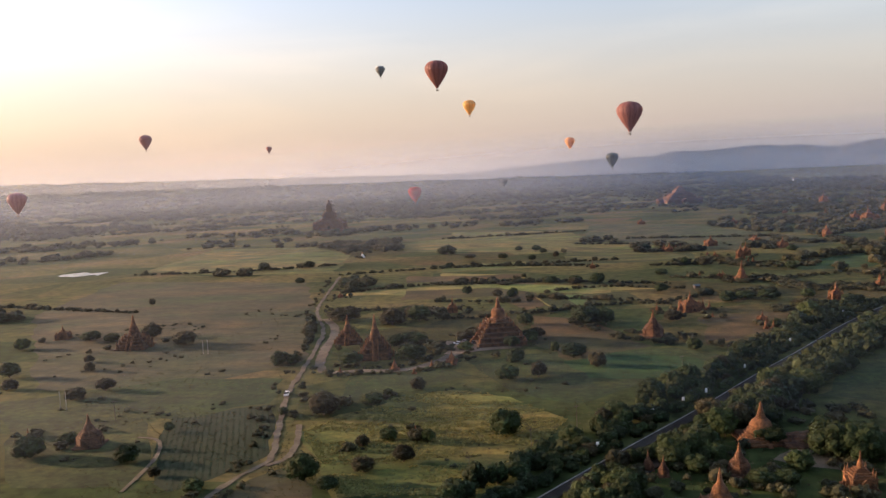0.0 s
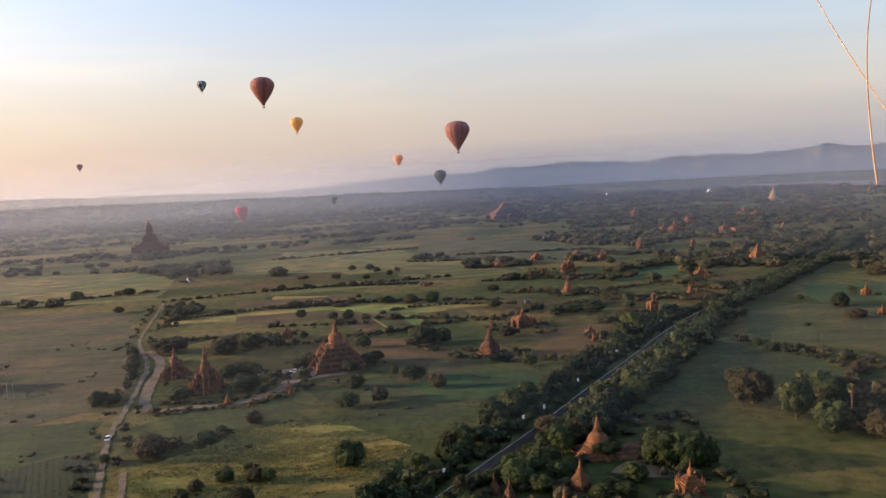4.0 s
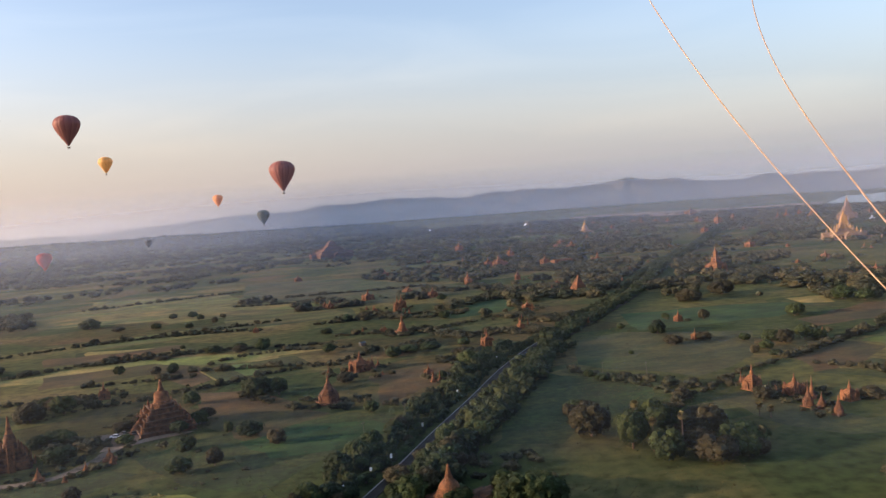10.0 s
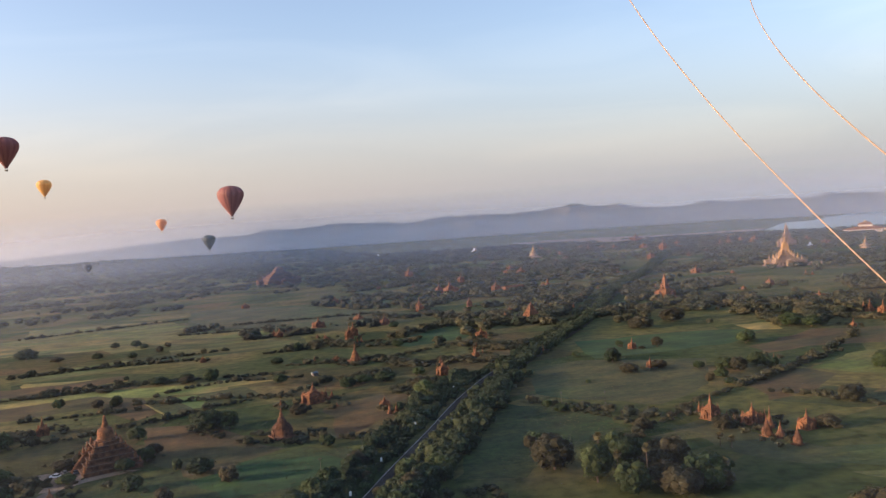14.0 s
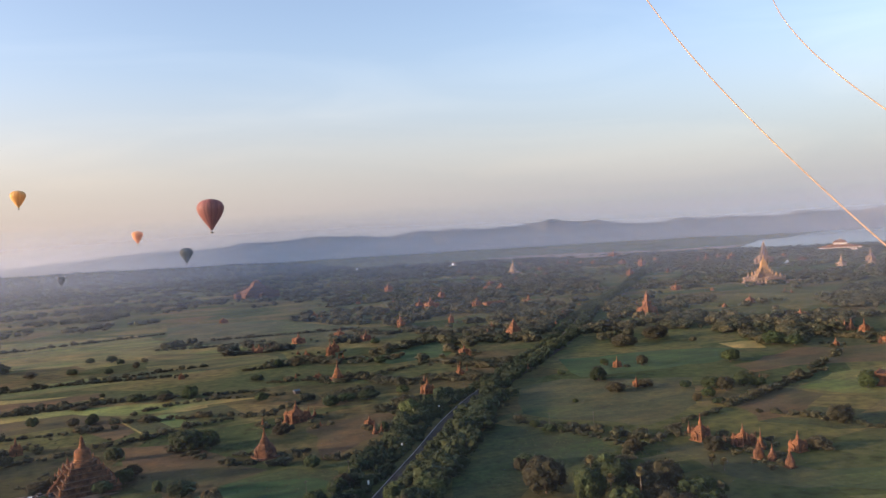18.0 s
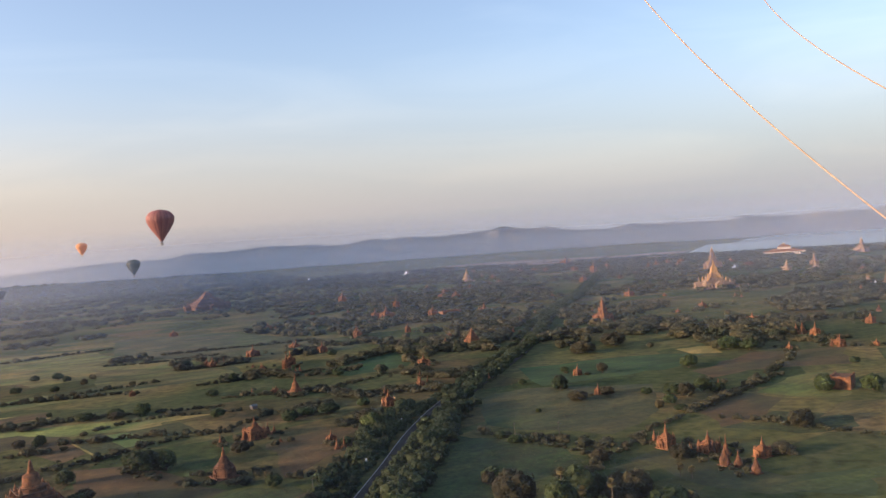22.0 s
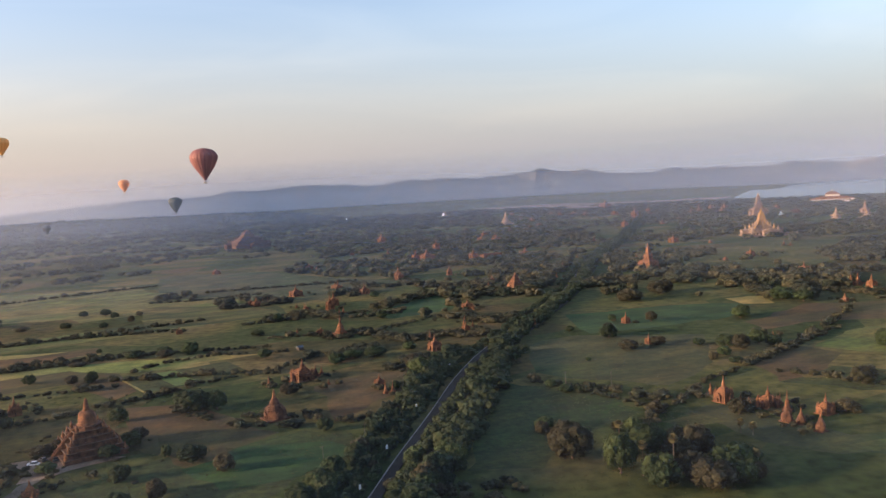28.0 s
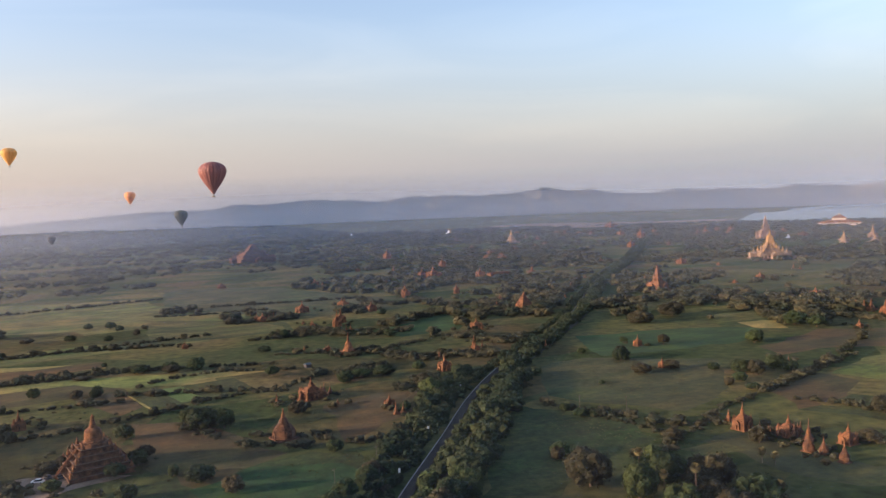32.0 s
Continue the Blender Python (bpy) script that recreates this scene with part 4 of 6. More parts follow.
TREES_B = [(-222, 384, 8.0, 10.4), (-253, 376, 6.1, 11.0), (-240, 375, 4.8, 9.1), (-20, 322, 5.8, 8.2), (-43, 221, 4.2, 5.9), (-39, 220, 4.5, 4.9), (-52, 222, 4.2, 6.0), (-59, 216, 3.5, 4.2), (-68, 188, 7.8, 9.3), (-59, 181, 4.5, 6.0), (-96, 247, 3.2, 4.0), (-229, 281, 4.7, 7.1), (-280, 357, 6.5, 8.8), (-234, 681, 7.1, 11.2), (-276, 679, 7.2, 11.3), (-93, 443, 4.6, 9.9), (-70, 358, 6.0, 9.2), (-80, 356, 6.0, 9.2), (-45, 497, 5.1, 7.3), (-36, 494, 5.0, 6.5), (-13, 554, 4.8, 8.8), (4, 552, 5.5, 9.5), (-16, 361, 6.9, 8.0), (-42, 369, 6.1, 7.2)]
TREES_C = [(123, 263, 12.8, 15.4), (129, 243, 14.4, 12.5), (146, 254, 11.8, 14.3), (134, 229, 10.1, 12.0), (161, 246, 10.4, 11.6), (153, 245, 7.8, 11.7), (146, 220, 9.3, 13.9), (162, 227, 9.1, 13.2), (161, 219, 5.9, 7.1), (146, 230, 8.4, 12.1), (131, 297, 5.0, 7.3), (76, 221, 7.7, 10.1), (83, 213, 9.2, 10.8), (-24, 350, 5.8, 8.3), (-48, 369, 4.3, 10.4), (-45, 345, 4.0, 8.1), (-21, 403, 6.7, 8.7), (-84, 423, 8.3, 12.9), (-74, 363, 5.9, 11.1), (-4, 341, 4.8, 4.1), (11, 401, 10.2, 14.7), (20, 399, 9.6, 9.6), (127, 292, 5.4, 5.8), (146, 260, 11.5, 12.4)]
TREES_D = [(131, 247, 11.6, 9.7), (157, 252, 9.0, 9.0), (166, 254, 6.2, 10.4), (155, 225, 9.3, 11.1), (157, 219, 7.3, 9.1), (170, 231, 5.8, 7.7), (179, 176, 9.5, 15.9), (245, 431, 8.2, 9.5), (236, 397, 5.7, 10.8), (294, 458, 7.4, 8.1), (204, 386, 2.4, 3.0), (257, 400, 4.5, 9.7), (283, 364, 8.0, 10.4), (298, 368, 8.7, 10.6), (303, 363, 6.2, 8.7), (267, 358, 4.8, 7.2), (413, 472, 9.8, 16.3), (418, 457, 8.8, 14.3), (349, 438, 8.1, 10.4), (256, 353, 4.1, 5.3), (280, 284, 7.1, 11.2), (356, 339, 6.7, 9.2), (203, 274, 6.9, 8.2), (238, 256, 4.9, 9.9)]
TREES_E = [(-9, 303, 5.1, 5.9), (-13, 369, 5.8, 7.2), (6, 418, 6.6, 9.4), (14, 405, 8.1, 9.2), (56, 341, 5.2, 6.7), (100, 387, 4.5, 5.0), (-35, 499, 5.8, 6.4), (-67, 513, 5.1, 7.1), (-52, 775, 5.0, 7.9), (-34, 691, 5.3, 7.1), (-14, 713, 5.6, 6.5), (-27, 749, 4.8, 6.8), (-14, 550, 5.7, 9.3), (4, 539, 5.7, 10.7), (-45, 547, 2.8, 10.5), (184, 706, 5.1, 9.1), (121, 410, 9.0, 11.9), (113, 464, 6.6, 13.3), (101, 469, 5.3, 10.0), (248, 435, 8.1, 8.1), (276, 282, 7.5, 11.0), (124, 268, 12.3, 13.9), (421, 373, 4.2, 6.3), (361, 313, 8.8, 11.7)]
TREES_F = [(342, 327, 7.7, 10.1), (343, 433, 8.7, 10.9), (-125, 423, 8.7, 19.3), (-94, 409, 9.3, 14.5), (-81, 419, 9.4, 12.6), (-92, 319, 5.9, 12.4), (-67, 328, 7.5, 13.8), (-83, 252, 6.8, 11.0), (-67, 260, 4.5, 8.2), (-244, 300, 7.6, 9.1), (-128, 200, 5.8, 7.5), (75, 212, 9.3, 12.4), (81, 208, 10.0, 12.1), (86, 208, 8.3, 9.1), (61, 222, 5.9, 9.8), (64, 201, 5.4, 6.8), (52, 190, 4.3, 7.1), (58, 190, 4.5, 7.1), (48, 247, 6.2, 9.1)]
TREES_G = [(-34, 763, 6.7, 9.1), (-62, 714, 5.1, 8.6), (60, 728, 5.8, 11.1), (54, 407, 5.8, 9.1), (124, 430, 7.2, 10.8), (65, 579, 4.7, 9.3), (19, 544, 7.6, 10.9)]
TREES_H = [(87, 631, 6.4, 7.6), (-92, 719, 4.6, 10.4), (-34, 583, 3.3, 3.7), (-121, 761, 9.2, 18.4), (90, 459, 6.8, 9.4), (57, 499, 6.4, 9.1), (101, 628, 6.1, 7.6)]
TREES_I = [(156, 592, 5.9, 9.8), (136, 471, 4.9, 7.9), (236, 460, 4.2, 5.0), (279, 480, 4.0, 5.8), (282, 374, 6.8, 11.4), (272, 384, 4.2, 6.8), (169, 336, 3.4, 5.2)]
TREES_J = [(164, 339, 4.0, 6.7), (163, 351, 3.5, 4.7), (176, 290, 6.1, 6.9), (259, 340, 3.8, 6.9), (371, 553, 12.0, 21.3), (333, 540, 9.2, 20.3)]
TREES = [TREES_G, TREES_H, TREES_I, TREES_J, TREES_A, TREES_B, TREES_C, TREES_D, TREES_E, TREES_F]
PALMS = [(140, 263, 8.3), (142, 233, 11.3), (134, 238, 9.5), (165, 223, 6.4), (136, 254, 11.4), (144, 236, 10.4), (188, 256, 4.3), (190, 252, 3.8), (163, 247, 8.1)]
BALLOONS = [
    ('brick_red', 59, 805, 127, 26.5),
    ('brick_red', -141, 871, 188, 27),
    ('slate', -455, 1921, 325, 24),
    ('yellow', -186, 1478, 194, 25),
    ('orange', -12, 1958, 131, 25),
    ('green', 68, 1503, 86, 24),
    ('crimson', -282, 1410, 42, 25),
    ('grey', -190, 2153, 40, 20),
    ('maroon', -723, 1288, 155, 23),
    ('maroon', -1083, 2774, 183, 22),
    ('maroon', -684, 898, 68, 24),
]
ROAD = [(-95, 30), (-50, 103), (-2, 180), (21, 216), (46, 254), (70, 293), (99, 338), (139, 401), (191, 468), (316, 612), (474, 828), (679, 1070), (789, 1215), (1229, 1767)]
TRACK = [(-95, 120), (-89, 183), (-84, 202), (-90, 226), (-103, 268), (-110, 306), (-117, 343), (-129, 396), (-153, 458), (-168, 527), (-186, 617)]
TRACK_FORK = [(-83, 198), (-79, 206), (-81, 219), (-87, 238)]
TRACK_LOOP = [(-138, 429), (-122, 395), (-112, 343), (-101, 308), (-84, 308), (-66, 309), (-55, 322), (-48, 340), (-44, 352)]
POND = [(-470, 664), (-482, 690), (-472, 700), (-455, 692), (-441, 696), (-431, 672), (-447, 668)]
RIVER = [(1640, 1960), (1720, 1815), (1840, 1715), (2020, 1560), (2300, 1250), (2700, 900), (4300, 900), (4300, 2100), (3640, 2950), (3420, 3060), (2800, 2840), (2240, 2540)]


def along(line, step):
    """Points every step metres along a line, each with its heading."""
    out = []
    for (x0, y0), (x1, y1) in zip(line, line[1:]):
        d = math.hypot(x1 - x0, y1 - y0)
        for k in range(max(1, int(d / step))):
            f = k / max(1, int(d / step))
            out.append((x0 + f * (x1 - x0), y0 + f * (y1 - y0), (x1 - x0) / d, (y1 - y0) / d))
    return out


def smooth_line(line, n=6):
    """The line rounded at its corners."""
    p = [Vector((*q, 0)) for q in line]
    out = []
    for i in range(len(p) - 1):
        a, b, c, d = p[max(i - 1, 0)], p[i], p[i + 1], p[min(i + 2, len(p) - 1)]
        for k in range(n):
            t = k / n
            out.append(0.5 * ((2 * b) + (c - a) * t + (2 * a - 5 * b + 4 * c - d) * t * t + (3 * b - a - 3 * c + d) * t ** 3))
    out.append(p[-1])
    return [(v.x, v.y) for v in out]


def ribbon(name, line, left, right, z, material, ragged=0.0, thick=0.3):
    """A strip laid along a line, from left to right metres off it, with real thickness."""
    pts = along(line, 1.5)
    v, f = [], []
    for i, (x, y, dx, dy) in enumerate(pts):
        a, b = left + ragged * noise.noise((x * 0.2, y * 0.2, 1)), right + ragged * noise.noise((x * 0.2, y * 0.2, 9))
        for off, h in ((a, z - thick), (a, z), (b, z), (b, z - thick)):
            v.append((x - dy * off * -1, y + dx * off * -1, h))
    for i in range(len(pts) - 1):
        for k in range(3):
            f.append((4 * i + k, 4 * i + k + 1, 4 * i + 5 + k, 4 * i + 4 + k)[::-1])
    return new(name, grid_mesh(name, v, f, material))


def inside(poly, x, y):
    hit = False
    for (x0, y0), (x1, y1) in zip(poly, poly[1:] + poly[:1]):
        if (y0 > y) != (y1 > y) and x < (x1 - x0) * (y - y0) / (y1 - y0) + x0:
            hit = not hit
    return hit


def sheet(name, poly, z, material, thick=0.25, wobble=5.0):
    """A field or water sheet with slightly wavering edges."""
    bm = bmesh.new()
    rim = []
    for (x0, y0), (x1, y1) in zip(poly, poly[1:] + poly[:1]):
        d = math.hypot(x1 - x0, y1 - y0)
        n = max(2, int(d / 9))
        for k in range(n):
            x, y = x0 + (x1 - x0) * k / n, y0 + (y1 - y0) * k / n
            x += wobble * noise.noise((x * 0.06, y * 0.06, 3))
            y += wobble * noise.noise((x * 0.06, y * 0.06, 8))
            rim.append(bm.verts.new((x, y, z)))
    top = bm.faces.new(rim)
    if top.normal.z < 0 or top.calc_area() and (top.normal_update() or top.normal.z < 0):
        bmesh.ops.reverse_faces(bm, faces=[top])
    bmesh.ops.triangulate(bm, faces=bm.faces)
    me = bpy.data.meshes.new(name)
    bm.to_mesh(me)
    bm.free()
    me.materials.append(material)
    return new(name, me)


# ---- ground to the horizon ----
def land_height(r, az):
    """The far plain lifts a little towards the horizon; more to the north-west than by the river."""
    far = max(0.0, (r - 2300) / 2500)
    lift = float(np.interp(az, [-60, -38, -24, -9, -3, 1, 5, 21, 179, 180], [1.6, 1.6, 1.2, 0.74, 0.62, 0.48, 0.38, 0.0, 0.0, 1.6]))
    bank = 17 * max(0.0, min(1.0, (r - 3250) / 950)) * max(0.0, min(1.0, (44 - az) / 6)) if 0 < az < 60 else 0.0
    return max(bank, 66 * far ** 1.25 * lift) + 5 * lift * far * noise.noise((math.sin(radians(az)) * 30, math.cos(radians(az)) * 30, r / 400))


radii = np.concatenate([np.linspace(0, 600, 13), np.linspace(700, 2200, 12), np.linspace(2300, 4880, 34)])
angles = np.concatenate([np.arange(-180, -50, 5.0), np.arange(-50, 75, 0.5), np.arange(75, 180, 5.0)])
gv = [(r * math.sin(radians(a)), r * math.cos(radians(a)), land_height(r, a)) for r in radii for a in angles]
na = len(angles)
gf = [(i * na + j, (i + 1) * na + j, (i + 1) * na + (j + 1) % na, i * na + (j + 1) % na)[::-1] for i in range(len(radii) - 1) for j in range(na)]
tagged(new("ground", grid_mesh("ground", gv, gf, M_GROUND, True)), "dry grass and scrub plain reaching the horizon", "ground", kind="structure")


def crest(az):
    """Height of the far ridge by bearing."""
    base = np.interp(az, [-30, -10.7, -6.2, -3, -1.5, 0, 1.4, 3, 5, 5.8, 6.3, 7.3, 8.4, 9.4, 10.2, 10.9, 12, 13.1, 14.4, 15.6, 16.8, 17.4, 18.4, 19.1, 19.7, 20.5, 21.5, 22.7, 23.7, 24.3, 25.1, 26.3],
                     [0, 44, 64, 76, 86, 93, 97, 94, 96, 108, 120, 114, 112, 115, 121, 127, 128, 118, 119, 104, 104, 114, 126, 126, 114, 125, 122, 115, 112, 122, 117, 126])
    if az > 26.3:
        base = np.interp(az, [26.3, 27.1, 27.7, 28.3, 29, 30, 30.6, 30.9, 31.4, 32.7, 34, 35.2, 35.9, 36.6, 37.4, 38.5, 39.5, 40.4, 41.3, 42.1, 43, 43.4, 43.8, 44.6, 46, 47.2, 48.1, 48.9, 51, 60, 75],
                         [126, 134, 148, 141, 126, 120, 126, 131, 114, 97, 92, 88, 99, 112, 100, 96, 100, 94, 93, 88, 90, 96, 110, 99, 97, 86, 97, 98, 93, 104, 90])
    return base + 3 * noise.noise((az * 2.3, 7, 0)) + 3 * noise.noise((az * 5.5, 7, 3)) + 1.5 * noise.noise((az * 13.0, 2, 3))


mv, mf = [], []
maz = np.arange(-14, 75, 0.10)
steps = [(4150, -0.05), (4220, 0.05), (4290, 0.11), (4350, 0.17), (4400, 0.24), (4445, 0.31), (4490, 0.38), (4530, 0.46), (4570, 0.54), (4610, 0.62), (4645, 0.71), (4680, 0.80), (4712, 0.90), (4740, 1.0), (4790, 0.9), (4850, 0.4)]
top_at = 13
for a in maz:
    c = crest(a)
    floor_z = land_height(4400, a)
    for k, (r, f) in enumerate(steps):
        rr = r + 330 * max(0.0, min(1.0, (a - 38) / 10)) * max(0, 1 - k / top_at)
        rr = min(rr, 4850)
        mx, my = rr * math.sin(radians(a)), rr * math.cos(radians(a))
        # spurs and gullies running down from the ridge
        spur = (1 - 2 * abs(noise.noise((a * 0.8 + 0.6 * noise.noise((rr / 110, a, 3)), rr / 190, 4)))) * 0.30 + (1 - 2 * abs(noise.noise((a * 2.1 + 0.5 * noise.noise((rr / 60, a, 8)), rr / 95, 9)))) * 0.10
        wob = (spur - 0.17 + 0.10 * noise.noise((mx / 90, my / 90, 11))) * math.sin(math.pi * min(1, f) ** 0.8) if 0 < k < top_at else 0
        mv.append((rr * math.sin(radians(a)), rr * math.cos(radians(a)), floor_z + max(-0.05, f + wob) * (c - floor_z)))
ns = len(steps)
mf = [(i * ns + k, (i + 1) * ns + k, (i + 1) * ns + k + 1, i * ns + k + 1)[::-1] for i in range(len(maz) - 1) for k in range(ns - 1)]
tagged(new("mountain_range", grid_mesh("mountain_range", mv, mf, M_HILL, True)), "long low range of dry hills on the horizon", "hills", kind="structure")

tagged(sheet("river", RIVER, 0.5, M_WATER, wobble=14), "broad pale river beyond the temples", "river", kind="structure")
tagged(sheet("sandbank", [(2350, 1650), (2900, 1500), (3100, 1750), (2500, 1850)], 1.0, M_SAND, wobble=20), "low brown sandbank in the river", "sandbank", kind="structure")
tagged(sheet("river_shore", [(1092, 2627), (1141, 2223), (1265, 2019), (1415, 1915), (1548, 1870), (1784, 2130), (1670, 2167), (1513, 2243), (1333, 2587)], 0.7, M_SHORE, wobble=25), "bare brown shore along the river plain", "shore", kind="structure")
tagged(sheet("pond", POND, 0.35, M_WATER, wobble=16), "small pale pond beside a dirt track", "pond", kind="structure")
for i, (look_name, poly) in enumerate(FIELDS):
    tagged(sheet("field", poly, 0.012 + 0.0015 * i, FIELD_LOOK[look_name]), FIELD_LOOK[look_name].name.replace("_", " ") + " in an irregular field", "field", "fields", "structure")

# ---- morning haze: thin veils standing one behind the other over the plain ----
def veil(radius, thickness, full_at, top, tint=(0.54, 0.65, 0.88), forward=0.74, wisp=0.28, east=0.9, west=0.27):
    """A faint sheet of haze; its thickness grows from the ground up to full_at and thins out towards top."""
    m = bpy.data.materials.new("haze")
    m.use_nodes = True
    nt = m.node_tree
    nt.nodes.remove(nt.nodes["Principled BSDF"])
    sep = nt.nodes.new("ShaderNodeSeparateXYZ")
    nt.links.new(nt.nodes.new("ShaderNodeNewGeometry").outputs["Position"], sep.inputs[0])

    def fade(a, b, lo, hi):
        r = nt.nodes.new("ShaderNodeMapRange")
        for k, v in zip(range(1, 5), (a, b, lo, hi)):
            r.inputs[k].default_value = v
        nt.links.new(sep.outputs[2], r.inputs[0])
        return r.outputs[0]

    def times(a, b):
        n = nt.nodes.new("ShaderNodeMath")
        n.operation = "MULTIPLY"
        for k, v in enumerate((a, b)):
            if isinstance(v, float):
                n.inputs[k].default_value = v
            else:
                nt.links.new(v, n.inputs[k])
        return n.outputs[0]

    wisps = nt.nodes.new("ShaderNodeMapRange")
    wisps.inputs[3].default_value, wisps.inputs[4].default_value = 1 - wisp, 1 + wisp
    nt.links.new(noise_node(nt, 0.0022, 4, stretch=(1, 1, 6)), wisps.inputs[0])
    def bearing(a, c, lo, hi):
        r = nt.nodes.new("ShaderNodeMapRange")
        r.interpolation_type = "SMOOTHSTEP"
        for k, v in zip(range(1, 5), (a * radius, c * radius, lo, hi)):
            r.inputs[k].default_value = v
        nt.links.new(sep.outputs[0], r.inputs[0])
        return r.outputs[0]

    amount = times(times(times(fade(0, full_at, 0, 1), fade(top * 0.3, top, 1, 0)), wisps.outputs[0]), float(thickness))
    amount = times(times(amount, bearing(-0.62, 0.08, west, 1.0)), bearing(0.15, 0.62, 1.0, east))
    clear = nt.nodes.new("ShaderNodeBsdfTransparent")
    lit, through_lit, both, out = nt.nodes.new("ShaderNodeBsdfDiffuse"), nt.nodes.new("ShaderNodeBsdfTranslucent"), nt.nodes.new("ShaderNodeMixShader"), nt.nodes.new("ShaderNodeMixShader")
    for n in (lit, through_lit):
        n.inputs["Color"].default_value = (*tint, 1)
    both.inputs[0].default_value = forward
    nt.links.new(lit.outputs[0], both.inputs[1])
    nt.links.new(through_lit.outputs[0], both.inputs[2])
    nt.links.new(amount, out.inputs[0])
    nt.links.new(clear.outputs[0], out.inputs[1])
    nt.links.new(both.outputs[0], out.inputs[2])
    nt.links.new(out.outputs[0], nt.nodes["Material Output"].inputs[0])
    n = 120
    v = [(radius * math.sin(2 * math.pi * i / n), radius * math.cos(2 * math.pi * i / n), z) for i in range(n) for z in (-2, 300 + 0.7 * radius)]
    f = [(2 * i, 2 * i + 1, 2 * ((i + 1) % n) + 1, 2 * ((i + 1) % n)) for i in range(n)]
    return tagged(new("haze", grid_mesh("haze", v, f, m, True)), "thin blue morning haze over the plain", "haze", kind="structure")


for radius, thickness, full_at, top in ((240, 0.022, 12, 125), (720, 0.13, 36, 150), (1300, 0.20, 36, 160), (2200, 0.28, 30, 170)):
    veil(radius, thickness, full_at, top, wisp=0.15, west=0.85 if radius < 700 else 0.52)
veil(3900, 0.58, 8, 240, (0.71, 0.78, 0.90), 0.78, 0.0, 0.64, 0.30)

# ---- roads ----
road_line, track_line, loop_line, fork_line = smooth_line(ROAD), smooth_line(TRACK), smooth_line(TRACK_LOOP), smooth_line(TRACK_FORK)
tagged(ribbon("road", road_line, 0.01, 3.7, 0.42, M_ASPHALT), "dark asphalt country road between tree rows", "road", kind="structure")
tagged(ribbon("road_kerb", road_line, -0.42, 0.0, 0.50, M_CONCRETE), "pale concrete edge of the asphalt road", "kerb", kind="structure")
tagged(ribbon("side_road", road_line, 9.5, 14.0, 0.40, M_ASPHALT, 0.4), "second asphalt lane beyond the median trees", "road", kind="structure")
tagged(ribbon("dirt_road", track_line, -1.0, 1.0, 0.22, M_DIRT, 1.1), "rutted pale dirt road through the fields", "track", kind="structure")
tagged(ribbon("dirt_fork", fork_line, -1.0, 1.0, 0.21, M_DIRT, 0.7), "dirt road fork along a hedge", "track", kind="structure")
tagged(ribbon("dirt_loop", loop_line, -2.3, 2.3, 0.215, M_DIRT, 1.0), "sandy lane to the terraced pagoda", "track", kind="structure")
tagged(sheet("bare_patch", [(60, 209), (66, 216), (76, 217), (83, 208), (78, 198), (66, 203)], 0.10, M_DIRT, wobble=3), "bare trodden ground between roadside stupas", "yard", kind="structure")
tagged(sheet("dirt_yard", [(-54, 336), (-44, 338), (-30, 345), (-18, 349), (-26, 354), (-44, 364), (-58, 364), (-52, 350)], 0.225, M_YARD, wobble=2), "bare sandy yard before the terraced pagoda", "yard", kind="structure")

path_line = smooth_line([(-137, 222), (-128, 219), (-121, 205), (-118, 190), (-116, 176)])
tagged(ribbon("footpath", path_line, -0.6, 0.6, 0.2, M_DIRT, 0.3), "narrow trodden footpath across a field", "path", kind="structure")

# ---- temples ----
for rows_of in TEMPLES:
    for kind, x, y, h, w in rows_of:
        place_temple(kind, x, y, h, w * (0.90 if kind in SQUARE else 0.94), (14 if kind == "pyramid" else -24 if kind == "ananda" else 10) + 14 * noise.noise((x * 0.11, y * 0.13, 2)))


